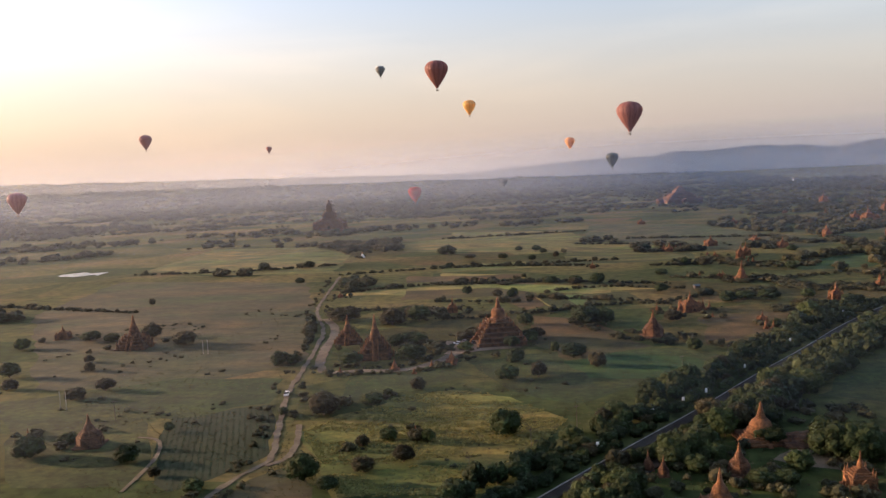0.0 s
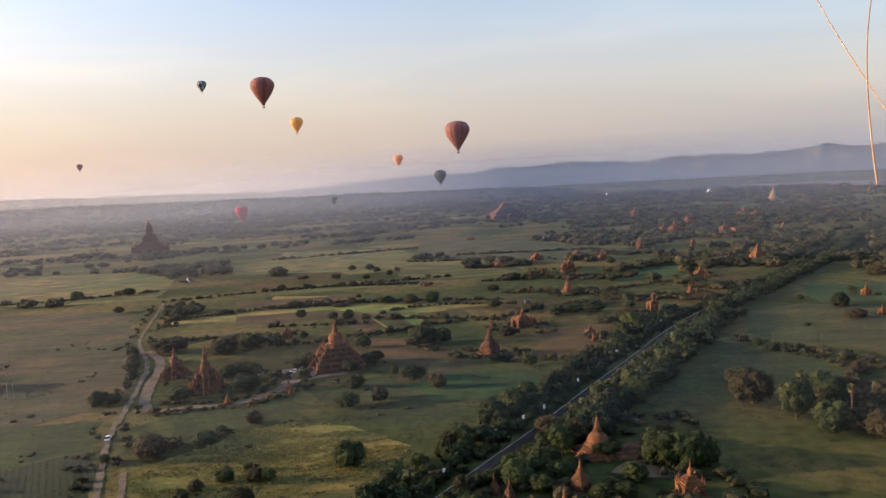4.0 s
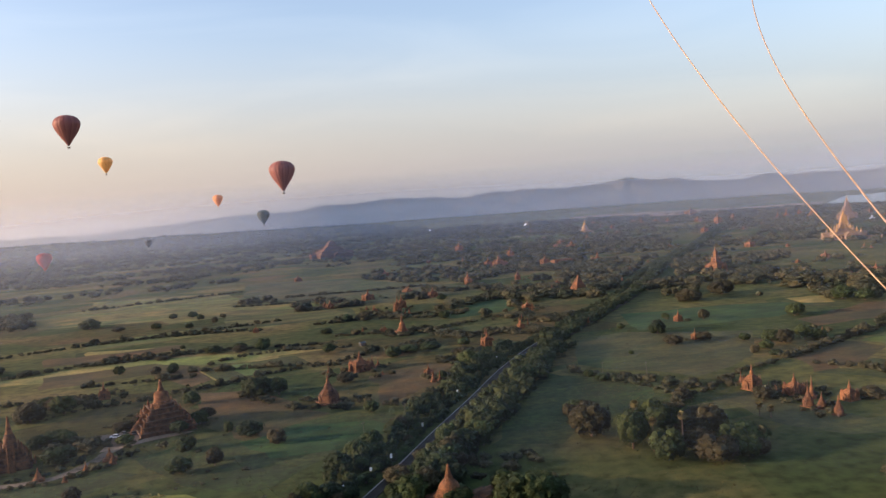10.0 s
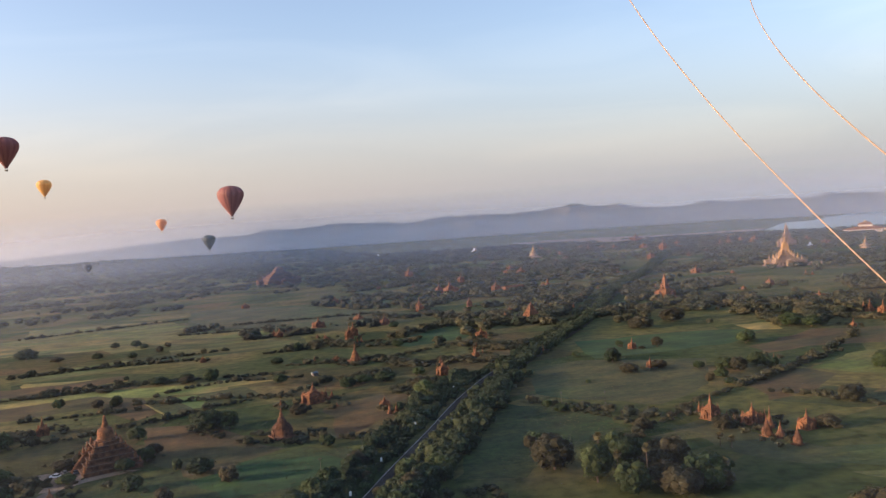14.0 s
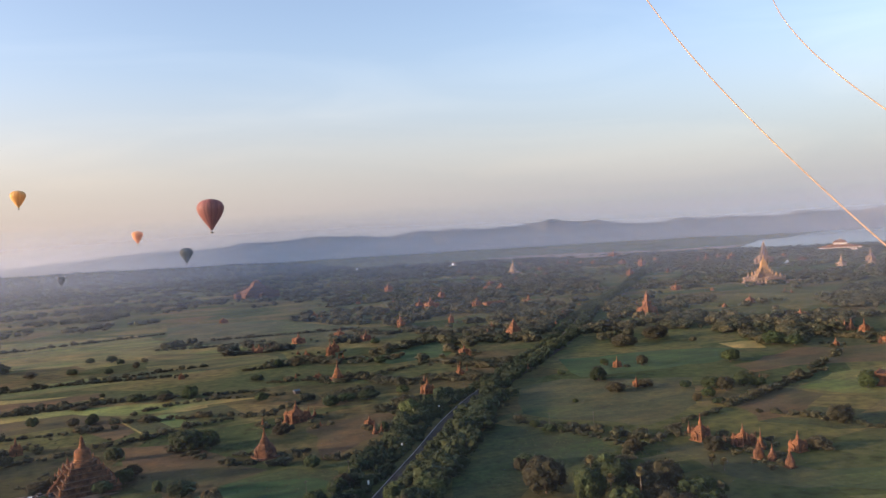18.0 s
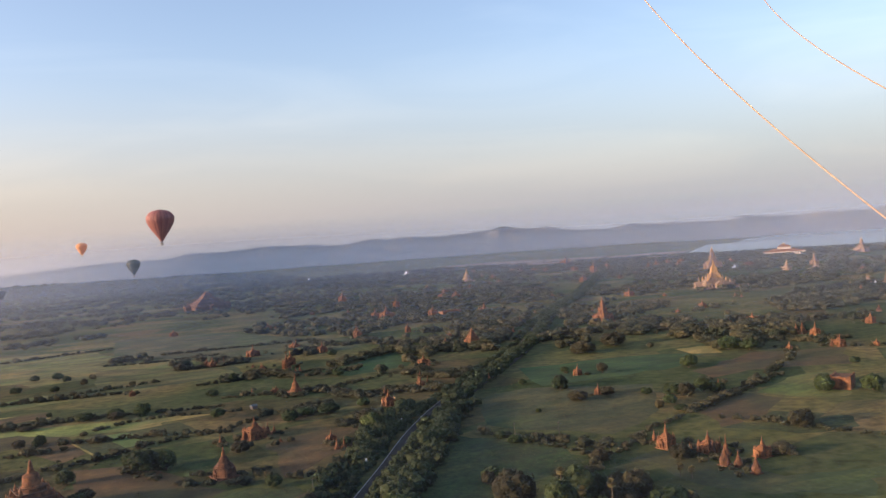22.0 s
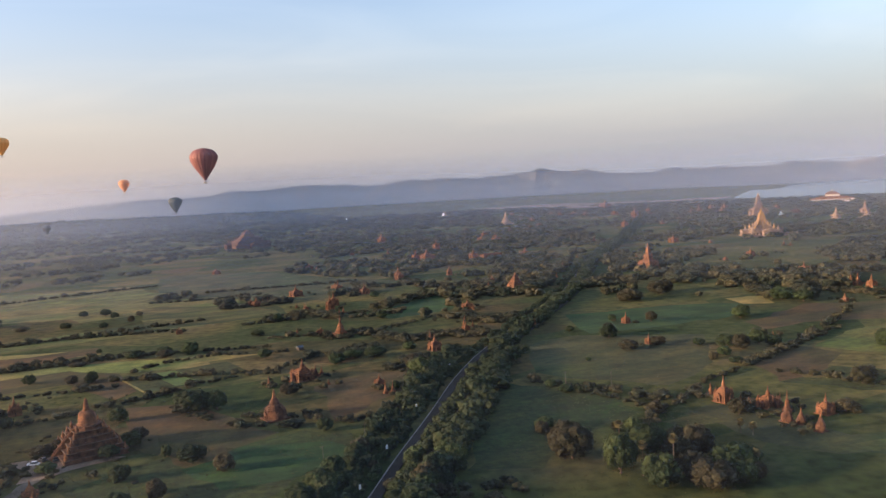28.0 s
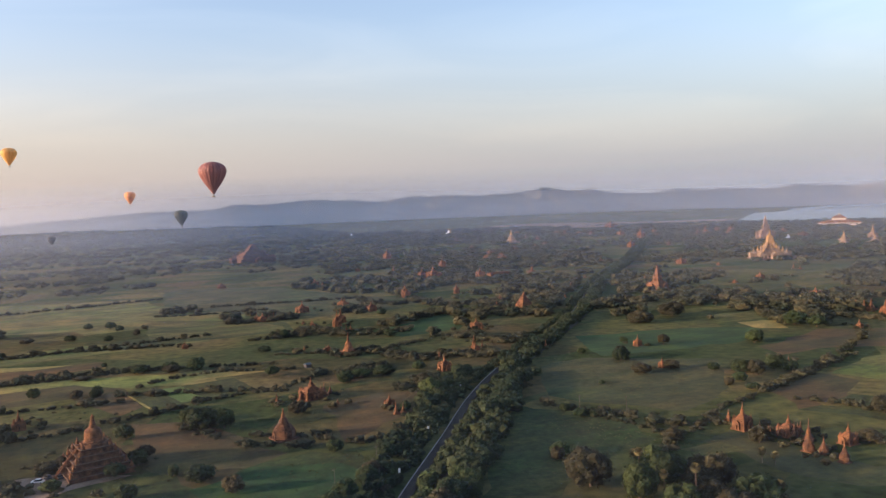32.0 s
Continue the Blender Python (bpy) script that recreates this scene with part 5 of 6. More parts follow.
# ---- trees ----
def crown_arrays(seed, blobs, leaves, leaf, core=1, solid=0.80):
    """A crown one unit wide and high: lumpy cores inside a shell of many leaf clumps, as corners and triangles."""
    g = np.random.default_rng(seed)
    bm = bmesh.new()
    bmesh.ops.create_icosphere(bm, subdivisions=core, radius=1)
    ico_v = np.array([v.co[:] for v in bm.verts])
    ico_f = np.array([[v.index for v in f.verts] for f in bm.faces])
    bm.free()
    vs, fs, n = [], [], 0
    for b in range(blobs):
        a, t = b * 2.4 + g.uniform(-0.4, 0.4), (b + 0.5) / blobs
        up = 1 - (1.72 if seed % 4 else 1.3) * t
        rr = 0.29 * math.sqrt(max(0.05, 1 - up * up)) * g.uniform(0.8, 1.08)
        c = np.array([rr * 1.08 * math.cos(a), rr * 1.08 * math.sin(a), 0.46 + 0.28 * up * g.uniform(0.75, 1.1)])
        rad = g.uniform(0.11, 0.20) * (1.0 if blobs > 8 else 1.25)
        if b == 0:
            c, rad = np.array([0, 0, 0.46]), 0.33
        sq = np.array([1, 1, g.uniform(0.75, 1.0)]) * rad
        lump = solid * (1 + 0.22 * g.standard_normal((len(ico_v), 1)).clip(-1, 1))
        vs.append(c + ico_v * sq * lump)
        fs.append(ico_f + n)
        n += len(ico_v)
        k = leaves // blobs * (3 if b == 0 else 1)
        d = g.standard_normal((k, 3))
        d /= np.linalg.norm(d, axis=1, keepdims=True)
        ctr = c + d * sq * (0.62 + 0.75 * g.random((k, 1)) ** 1.4)
        u = np.cross(d, g.standard_normal((k, 3)))
        u /= np.linalg.norm(u, axis=1, keepdims=True)
        w = np.cross(d, u) + (0.5 if core > 1 else 0.35) * d * g.uniform(-1, 1, (k, 1))
        s = leaf * g.uniform(0.6, 1.4, (k, 1))
        quad = np.stack([ctr - u * s - w * s * 0.6, ctr + u * s * 0.7 - w * s, ctr + u * s + w * s * 0.7, ctr - u * s * 0.8 + w * s], 1).reshape(-1, 3)
        q = np.arange(k)[:, None] * 4 + n
        vs.append(quad)
        fs.append(np.concatenate([q + [0, 1, 2], q + [0, 2, 3]]))
        n += 4 * k
    return np.concatenate(vs), np.concatenate(fs)


def trunk_mesh(seed):
    """A tapered trunk with limbs reaching into the crown."""
    g = random.Random(seed)
    bm = bmesh.new()

    def limb(p, q, r0, r1):
        d = Vector(q) - Vector(p)
        m = Matrix.Translation((Vector(p) + Vector(q)) / 2) @ d.to_track_quat("Z", "Y").to_matrix().to_4x4()
        bmesh.ops.create_cone(bm, cap_ends=True, segments=7, radius1=r0, radius2=r1, depth=d.length, matrix=m)

    limb((0, 0, -0.05), (0.01, 0.01, 0.34), 0.035, 0.024)
    for k in range(5):
        a = k * 1.257 + g.uniform(-0.3, 0.3)
        limb((0.01, 0.01, 0.30), (0.24 * math.cos(a), 0.24 * math.sin(a), g.uniform(0.48, 0.68)), 0.020, 0.007)
    me = bpy.data.meshes.new("trunk")
    bm.to_mesh(me)
    bm.free()
    me.materials.append(M_BARK)
    return me


TRUNKS = [trunk_mesh(s) for s in range(3)]
CROWNS = [[grid_mesh("crown", *crown_arrays(40 + s, 24 + s % 4, 3500, 0.0165, 2), m) for s in range(4)] for m in (M_LEAF, M_LEAF_DRY)]
tree_count = 0


def place_tree(x, y, h, w, look_kind=None, label=None):
    global tree_count
    ob = new("tree")
    k = tree_count
    tree_count += 1
    dry = (noise.noise((x * 0.05, y * 0.05, 5)) > (-0.05 if x > 95 and y < 300 else 0.12)) if look_kind is None else look_kind
    for name, me in (("trunk", TRUNKS[k % 3]), ("crown", CROWNS[1 if dry else 0][(k * 7) % 4])):
        c = new(name, me)
        c.parent = ob
    ob.matrix_basis = pose(x, y, -0.13 * h, 0, 0, (k * 67) % 360) @ Matrix.Diagonal((w, w * (0.9 + 0.2 * ((k * 13) % 7) / 7), h * 1.18, 1))
    what = ("olive-brown dry-leaved" if dry else "dark green") + (" spreading" if w > 1.3 * h else " rounded")
    return tagged(ob, label or f"{what} broadleaf tree standing in open field", "tree", "field trees")


def before_pond(x, y):
    """The open strip on the near side of the pond."""
    return abs(x + 445) < 48 and 560 < y < 735


for rows_of in TREES:
    for x, y, h, w in rows_of:
        if before_pond(x, y):
            continue
        place_tree(x, y, h * 1.12, w * 1.12)


def near_line(line, x, y):
    best = 1e9
    for (x0, y0), (x1, y1) in zip(line, line[1:]):
        dx, dy = x1 - x0, y1 - y0
        t = max(0, min(1, ((x - x0) * dx + (y - y0) * dy) / (dx * dx + dy * dy)))
        best = min(best, math.hypot(x - x0 - t * dx, y - y0 - t * dy))
    return best


# tree rows along the asphalt road: the nearest stretch as single trees
belt = []
for x, y, dx, dy in along(ROAD, 2.9):
    hidden = y > 440
    for lo, hi, chance in (((-6.5, -1.5, 0.95), (5.2, 10.5, 0.95), (11, 14, 0.35)) if hidden else ((-19, -9, 0.75), (-9, -2.6, 0.95), (15.5, 17, 0.85), (17, 24, 0.85), (5.6, 10, 0.9))):
        if rng.random() < chance:
            off = rng.uniform(lo, hi)
            h = rng.uniform(4.2, 7.8) if hidden else rng.uniform(4.8, 9.4) if hi != 10 else rng.uniform(3.2, 6.2)
            if off < 0:
                h = min(h, 2.4 + 0.30 * abs(off))
            belt.append((x + dy * off + rng.uniform(-1, 1), y - dx * off + rng.uniform(-1, 1), h, h * rng.uniform(1.0, 1.5)))
belt_far = []
for x, y, h, w in belt:
    if any(math.hypot(x - a, y - b) < r * 0.8 or (y < 240 and abs(x - a) < 3 + r and -12 < y - b < 2) for a, b, r in footprints):
        continue
    if 165 < y < 420 and tree_count < 330 and rng.random() < 0.8:
        place_tree(x, y, h, w, False if rng.random() < 0.92 else True, "dense green roadside tree in a row along the asphalt road")
    else:
        belt_far.append((x, y, h, w))


def joined(name, spots, variants, material, label):
    """Many trees or bushes that nobody could count, in one mesh."""
    vs, fs, n = [], [], 0
    for i, (x, y, z, h, w) in enumerate(spots):
        v, f = variants[i % len(variants)]
        a = i * 2.399
        c, s = math.cos(a) * w, math.sin(a) * w
        vs.append(np.stack([x + v[:, 0] * c - v[:, 1] * s, y + v[:, 0] * s + v[:, 1] * c, z + v[:, 2] * h], 1))
        fs.append(f + n)
        n += len(v)
    ob = new(name, grid_mesh(name, np.concatenate(vs), np.concatenate(fs), material))
    return tagged(ob, label, name.replace("_", " "), kind="stuff")


MID = [crown_arrays(90 + s, 8, 200, 0.045, 1, 0.95) for s in range(5)]
FAR = [crown_arrays(190 + s, 6, 60, 0.06, 1, 1.0) for s in range(6)]
LOW = [crown_arrays(120 + s, 4, 30, 0.09, 1, 1.0) for s in range(5)]
SHRUB = [crown_arrays(150 + s, 5, 150, 0.05, 1, 0.9) for s in range(5)]
joined("roadside_trees", [(x, y, -0.16 * h, h * 1.15, w) for x, y, h, w in belt_far], MID, M_BELT, "continuous dark tree belt along the distant road")

bushes = []
for line in HEDGES_A + HEDGES_B + HEDGES_C:
    for x, y, dx, dy in along(line, 1.9):
        if rng.random() < 0.85:
            h = rng.uniform(1.4, 3.6) if rng.random() < 0.88 else rng.uniform(4, 6.5)
            bushes.append((x + rng.uniform(-2, 2), y + rng.uniform(-2, 2), -0.25 * h, h * 1.2, h * rng.uniform(1.0, 1.7)))
for line in THICKETS:
    for x, y, dx, dy in along(line, 2.6):
        for k in range(2):
            h = rng.uniform(2.2, 6.0)
            x1, y1 = x + rng.uniform(-7, 7), y + rng.uniform(-7, 7)
            if not any(math.hypot(x1 - a, y1 - c) < r * 0.7 for a, c, r in footprints):
                bushes.append((x1, y1, -0.25 * h, h * 1.2, h * rng.uniform(1.1, 1.8)))
for line in (track_line, loop_line):
    for x, y, dx, dy in along(line, 3.5):
        for s in (-1, 1):
            if rng.random() < 0.62:
                h = rng.uniform(1.0, 3.2)
                off = s * rng.uniform(3, 8)
                bushes.append((x + dy * off, y - dx * off, -0.25 * h, h * 1.2, h * 1.4))
for x, y, r in footprints:
    if y < 900:
        for k in range(int(rng.integers(2, 6))):
            a, d, h = rng.uniform(0, 6.28), r * rng.uniform(0.9, 1.8), rng.uniform(1.2, 4.0)
            bushes.append((x + d * math.cos(a), y + d * math.sin(a), -0.25 * h, h * 1.2, h * 1.35))
for k in range(900):
    x, y = rng.uniform(-250, 15), rng.uniform(150, 470)
    if noise.noise((x * 0.03, y * 0.03, 21)) < 0.18 or near_line(ROAD, x, y) < 8 or near_line(TRACK, x, y) < 3:
        continue
    h = rng.uniform(0.5, 1.9)
    bushes.append((x, y, -0.25 * h, h * 1.2, h * rng.uniform(1.2, 2.2)))
for k in range(150):
    x, y = rng.uniform(20, 96), rng.uniform(160, 258)
    side = (x + 2) * 0.842 - (y - 180) * 0.539
    if side < 22 or any(math.hypot(x - a, y - b) < r * 0.75 for a, b, r in footprints):
        continue
    h = rng.uniform(1.2, 5.0)
    bushes.append((x, y, -0.25 * h, h * 1.2, h * rng.uniform(1.1, 1.7)))
bushes = [b for b in bushes if not before_pond(b[0], b[1]) and near_line(TRACK, b[0], b[1]) > 2.2 + 0.45 * b[4] and near_line(TRACK_LOOP, b[0], b[1]) > 2.2 + 0.45 * b[4] and near_line(TRACK_FORK, b[0], b[1]) > 2 + 0.4 * b[4]]
joined("hedge_bushes", bushes, SHRUB, M_WOODS, "scrubby hedgerow bushes between the fields")

woods, woods_mid, woods_far = [], [], []
field_polys = [p for _, p in FIELDS]
tries = 0
while tries < 95000 and len(woods) + len(woods_mid) + len(woods_far) < 19000:
    tries += 1
    az = rng.uniform(-42, 64)
    r = 340 + 4480 * rng.random() ** 1.5
    x, y = r * math.sin(radians(az)), r * math.cos(radians(az))
    u, v = x * 0.91 + y * 0.42, y * 0.91 - x * 0.42
    clear = noise.noise((u * 0.0045, v * 0.010, 1.5)) + 0.55 * noise.noise((u * 0.016, v * 0.03, 7))
    want = np.interp(r, [340, 520, 700, 850, 1000, 1250, 1800, 2600], [-0.55, -0.32, -0.14, 0.04, 0.18, 0.27, 0.36, 0.46])
    if az < 18:
        want -= np.interp(r, [400, 900, 1250, 1600], [0.25, 0.48, 0.44, 0.16]) * min(1, (18 - az) / 13)
    elif az > 20:
        want += np.interp(r, [450, 640, 780, 1100, 1600], [-0.4, -0.25, -0.03, -0.10, -0.02])
    if clear > want:
        continue
    if r < 1150 and any(inside(p, x, y) for p in field_polys):
        continue
    if any(abs(x - a) < s and abs(y - b) < s for a, b, s in footprints) or inside(RIVER, x, y) or before_pond(x, y):
        continue
    if r > np.interp(az, [4, 14, 50], [4830, 2700, 2420]) or (r < 620 and az > 18):
        continue
    if r < 1300 and (near_line(ROAD, x, y) < 16 or near_line(TRACK, x, y) < 6 or near_line(TRACK_LOOP, x, y) < 6):
        continue
    h = rng.uniform(3.4, 9.2)
    z = land_height(r, az) - 0.2 * h
    if r < 1000:
        woods.append((x, y, z, h * 1.2, h * rng.uniform(1.1, 1.9)))
    elif r < 1900:
        woods_mid.append((x, y, z, h * 1.2, h * rng.uniform(1.2, 2.1)))
    else:
        woods_far.append((x, y, z, h * 1.2, h * rng.uniform(1.8, 3.2)))
joined("woodland", woods, MID, M_WOODS, "scattered acacia woodland between the temples")
joined("distant_woodland", woods_mid, FAR, M_WOODS, "scattered trees and groves among distant temples")
joined("far_woodland", woods_far, LOW, M_WOODS, "endless low woodland of the distant plain")


# low tufts and weeds over the nearer pastures, in three colours
def tuft_arrays(seed, blades):
    g = np.random.default_rng(seed)
    a = g.uniform(0, 6.28, blades)
    c = np.stack([0.35 * np.cos(a) * g.uniform(0, 1, blades), 0.35 * np.sin(a) * g.uniform(0, 1, blades), np.zeros(blades)], 1)
    side = np.stack([-np.sin(a), np.cos(a), np.zeros(blades)], 1) * 0.16
    tip = c + np.stack([np.cos(a) * 0.35, np.sin(a) * 0.35, g.uniform(0.5, 1.0, blades)], 1)
    v = np.stack([c - side, c + side, tip + side * 0.7, tip - side * 0.7], 1).reshape(-1, 3)
    q = np.arange(blades)[:, None] * 4
    return v, np.concatenate([q + [0, 1, 2], q + [0, 2, 3]])


TUFTS = [tuft_arrays(s, 7) for s in range(6)]
for seed, name, low, high, count in ((31, "dry_tufts", (0.09, 0.085, 0.028), (0.15, 0.13, 0.045), 12000), (32, "green_tufts", (0.035, 0.052, 0.016), (0.065, 0.078, 0.026), 11000), (33, "brown_weeds", (0.06, 0.052, 0.026), (0.10, 0.08, 0.04), 6000)):
    spots = []
    for k in range(count * 2):
        x, y = rng.uniform(-260, 260), 140 + 330 * rng.random() ** 1.3
        if noise.noise((x * 0.02, y * 0.035, seed)) + 0.4 * noise.noise((x * 0.09, y * 0.12, seed)) < 0.05 or abs(x) > 0.62 * y + 20:
            continue
        if near_line(TRACK, x, y) < 2.4 or near_line(TRACK_LOOP, x, y) < 2.6 or (y < 420 and near_line(ROAD, x, y) < 15):
            continue
        h = rng.uniform(0.12, 0.32)
        spots.append((x, y, -0.03, h, h * rng.uniform(1.4, 3.0)))
    joined(name, spots, TUFTS, leaf_material(name, low, high), {"dry_tufts": "tufts of dry yellow grass across the pastures", "green_tufts": "tufts of low green grass across the pastures", "brown_weeds": "withered brown weeds scattered across the fields"}[name])


grass_patch = next(p for n, p in FIELDS if n == "tall")
tall = []
for k in range(16000):
    x, y = rng.uniform(-85, 5), rng.uniform(176, 280)
    if inside(grass_patch, x, y) and noise.noise((x * 0.035, y * 0.11, 12)) + 0.5 * noise.noise((x * 0.12, y * 0.3, 5)) > -0.12:
        h = rng.uniform(0.2, 0.5)
        tall.append((x, y, -0.03, h, h * rng.uniform(1.4, 2.6)))
joined("tall_grass", tall, TUFTS, leaf_material("tall_grass_blade", (0.13, 0.142, 0.044), (0.25, 0.225, 0.078)), "swathes of tall yellowing grass in a field")

# ---- palms ----
def palm_parts(ob, h):
    bm = turned([(0.22, -0.3), (0.16, h * 0.3), (0.13, h * 0.7), (0.15, h - 0.9)], 8)
    part("trunk", bm, M_BARK, ob)
    g = np.random.default_rng(int(h * 100))
    vs, fs, n = [], [], 0
    for k in range(46):
        d = g.standard_normal(3)
        d[2] = d[2] * 0.9 + 0.1
        d /= np.linalg.norm(d)
        u = np.cross(d, (0, 0, 1))
        u /= np.linalg.norm(u) + 1e-6
        c0, s = np.array([0, 0, h - 0.9]), 1.5
        fan = [c0, *(c0 + s * (d * math.cos(t) + u * math.sin(t)) * g.uniform(0.85, 1.15) for t in np.linspace(-0.6, 0.6, 6))]
        vs += fan
        fs += [(n, n + i, n + i + 1) for i in range(1, 6)]
        n += 7
    c = new("crown", grid_mesh("crown", vs, fs, M_PALM))
    c.parent = ob


for x, y, h in PALMS:
    ob = new("palm_tree")
    palm_parts(ob, h * 1.15)
    ob.matrix_basis = pose(x, y, 0)
    tagged(ob, "fan palm with a pale shaggy crown above a grove", "palm", "grove palms")


# ---- balloons ----
def balloon_skin(name, a, b, seams):
    m = surface(name, a, b, 0.5, 0.55, stretch=(1, 1, 0.1), coord="Object")
    nt = m.node_tree
    bs = nt.nodes["Principled BSDF"]
    col = bs.inputs["Base Color"].links[0].from_socket
    tr = nt.nodes.new("ShaderNodeBsdfTranslucent")
    nt.links.new(col, tr.inputs["Color"])
    mx = nt.nodes.new("ShaderNodeMixShader")
    mx.inputs[0].default_value = 0.35
    nt.links.new(bs.outputs[0], mx.inputs[1])
    nt.links.new(tr.outputs[0], mx.inputs[2])
    nt.links.new(mx.outputs[0], nt.nodes["Material Output"].inputs[0])
    return m


SKINS = {
    "brick_red": ((0.36, 0.165, 0.145), (0.29, 0.13, 0.118), "brick-red"),
    "slate": ((0.34, 0.36, 0.37), (0.28, 0.30, 0.31), "slate-grey"),
    "yellow": ((0.85, 0.58, 0.22), (0.78, 0.50, 0.17), "golden-yellow"),
    "orange": ((0.85, 0.48, 0.23), (0.80, 0.43, 0.19), "pale orange"),
    "green": ((0.10, 0.125, 0.12), (0.075, 0.095, 0.094), "dark slate-green"),
    "crimson": ((0.40, 0.05, 0.045), (0.34, 0.04, 0.038), "crimson"),
    "grey": ((0.10, 0.105, 0.11), (0.08, 0.085, 0.09), "dull grey"),
    "maroon": ((0.50, 0.27, 0.25), (0.44, 0.23, 0.21), "maroon"),
}
skin_pairs = {}


def gore_bm(profile, gores, which, bulge=0.035):
    """Every gore of one colour, bulging between its seams."""
    bm = bmesh.new()
    for g in which:
        cols = []
        for s in range(5):
            f = s / 4
            a = 2 * math.pi * (g + f) / gores
            swell = 1 + bulge * math.sin(math.pi * f)
            cols.append([bm.verts.new((r * swell * math.cos(a), r * swell * math.sin(a), z)) for r, z in profile])
        for c, d in zip(cols, cols[1:]):
            for i in range(len(profile) - 1):
                f = bm.faces.new((c[i], d[i], d[i + 1], c[i + 1]))
                f.smooth = True
    return bm


def place_balloon(colour, x, y, z, dia):
    """z is the height of the envelope's middle."""
    a, b, word = SKINS[colour]
    if colour not in skin_pairs:
        skin_pairs[colour] = balloon_skin(colour + "_cloth", a, a, 0), balloon_skin(colour + "_cloth_dark", b, b, 0)
    light, dark = skin_pairs[colour]
    R = 0.93 * dia / 2
    ob = new("hot_air_balloon")
    prof = [(0.13, -1.28), (0.17, -1.20), (0.40, -0.86), (0.64, -0.50), (0.83, -0.16), (0.95, 0.12), (0.99, 0.32), (0.965, 0.50), (0.88, 0.67), (0.73, 0.83), (0.50, 0.95), (0.19, 1.01)]
    prof = [(r * R, h * R) for r, h in prof]
    n = 24
    for k in range(n):
        part("gore", gore_bm(prof, n, [k]), light if k % 2 else dark, ob)
    part("crown_vent", turned([(0.19 * R, 1.0 * R), (0.17 * R, 1.02 * R), (0.05 * R, 1.035 * R)], 16), dark, ob)
    part("skirt", turned([(0.115 * R, -1.36 * R), (0.135 * R, -1.285 * R), (0.128 * R, -1.28 * R), (0.11 * R, -1.355 * R)], 16), dark, ob, "scorched cloth skirt")
    bz = -1.36 * R - 2.8
    bk = part("basket", box(bmesh.new(), 0, 0, bz, 2.6, 1.7, 1.2), M_WICKER, ob, "woven wicker basket")
    bm = bmesh.new()
    for s in (-1, 1):
        box(bm, s * 1.27, 0, bz + 1.2, 0.14, 1.84, 0.12)
        box(bm, 0, s * 0.85, bz + 1.2, 2.4, 0.14, 0.12)
    part("padded_rim", bm, M_RUBBER, bk)
    part("burner", turned([(0.35, bz + 2.9), (0.4, bz + 3.1), (0.3, bz + 3.3)], 10), M_POLE, ob)
    for sx in (-1, 1):
        for sy in (-1, 1):
            bm = bmesh.new()
            p, q = Vector((sx * 1.2, sy * 0.8, bz + 1.2)), Vector((sx * 0.08 * R, sy * 0.08 * R, -1.35 * R))
            d = q - p
            bmesh.ops.create_cone(bm, segments=5, radius1=0.05, radius2=0.05, depth=d.length, matrix=Matrix.Translation((p + q) / 2) @ d.to_track_quat("Z", "Y").to_matrix().to_4x4())
            part("cable", bm, M_POLE, ob)
    ob.matrix_basis = pose(x, y, z, 0, 0, (x * 3) % 40)
    return tagged(ob, f"{word} hot air balloon with a hanging basket in flight", "balloon", "drifting balloons")


for row in BALLOONS:
    place_balloon(*row)


# ---- buildings of other kinds ----
def brick_block(ob, w, d, h, material):
    """A flat-topped brick ruin with a doorway on each side, buttresses and a broken parapet."""
    bm = bmesh.new()
    for sx, sy, lx, ly in ((0, 1, w, 1.2), (0, -1, w, 1.2), (1, 0, 1.2, d - 2.4), (-1, 0, 1.2, d - 2.4)):
        if sy:
            for k in (-1, 1):
                box(bm, k * (w / 4 + 0.6), sy * (d / 2 - 0.6), -0.2, w / 2 - 1.2, 1.2, h * 0.62)
            box(bm, 0, sy * (d / 2 - 0.6), h * 0.62 - 0.2, w, 1.2, h * 0.25)
        else:
            box(bm, sx * (w / 2 - 0.6), 0, -0.2, 1.2, d - 2.4, h * 0.87)
    bmesh.ops.remove_doubles(bm, verts=bm.verts, dist=0.001)
    part("wall", bm, material, ob)
    part("roof_slab", box(bmesh.new(), 0, 0, h * 0.87 - 0.2, w * 0.98, d * 0.98, h * 0.10), material, ob)
    for k in range(7):
        a = rng.uniform(0.5, 1.1)
        part("parapet_block", box(bmesh.new(), -w / 2 + w * (k + 0.5) / 7, d / 2 - 0.5, h * 0.97 - 0.2, w / 7.4, 0.9, a), material, ob)
        part("parapet_block", box(bmesh.new(), -w / 2 + w * (k + 0.5) / 7, -d / 2 + 0.5, h * 0.97 - 0.2, w / 7.4, 0.9, a * 0.8), material, ob)


ob = new("brick_ruin")
brick_block(ob, 12.5, 10, 7.0, M_BRICK)
ob.matrix_basis = pose(356, 327, 0, 0, 0, 30)
tagged(ob, "flat-topped red brick ruin with broken parapet", "ruin")
ob = new("brick_hall")
brick_block(ob, 27, 9, 6.5, M_BRICK)
ob.matrix_basis = pose(398, 930, 0, 0, 0, 12)
tagged(ob, "long low brick hall beside a temple", "building")

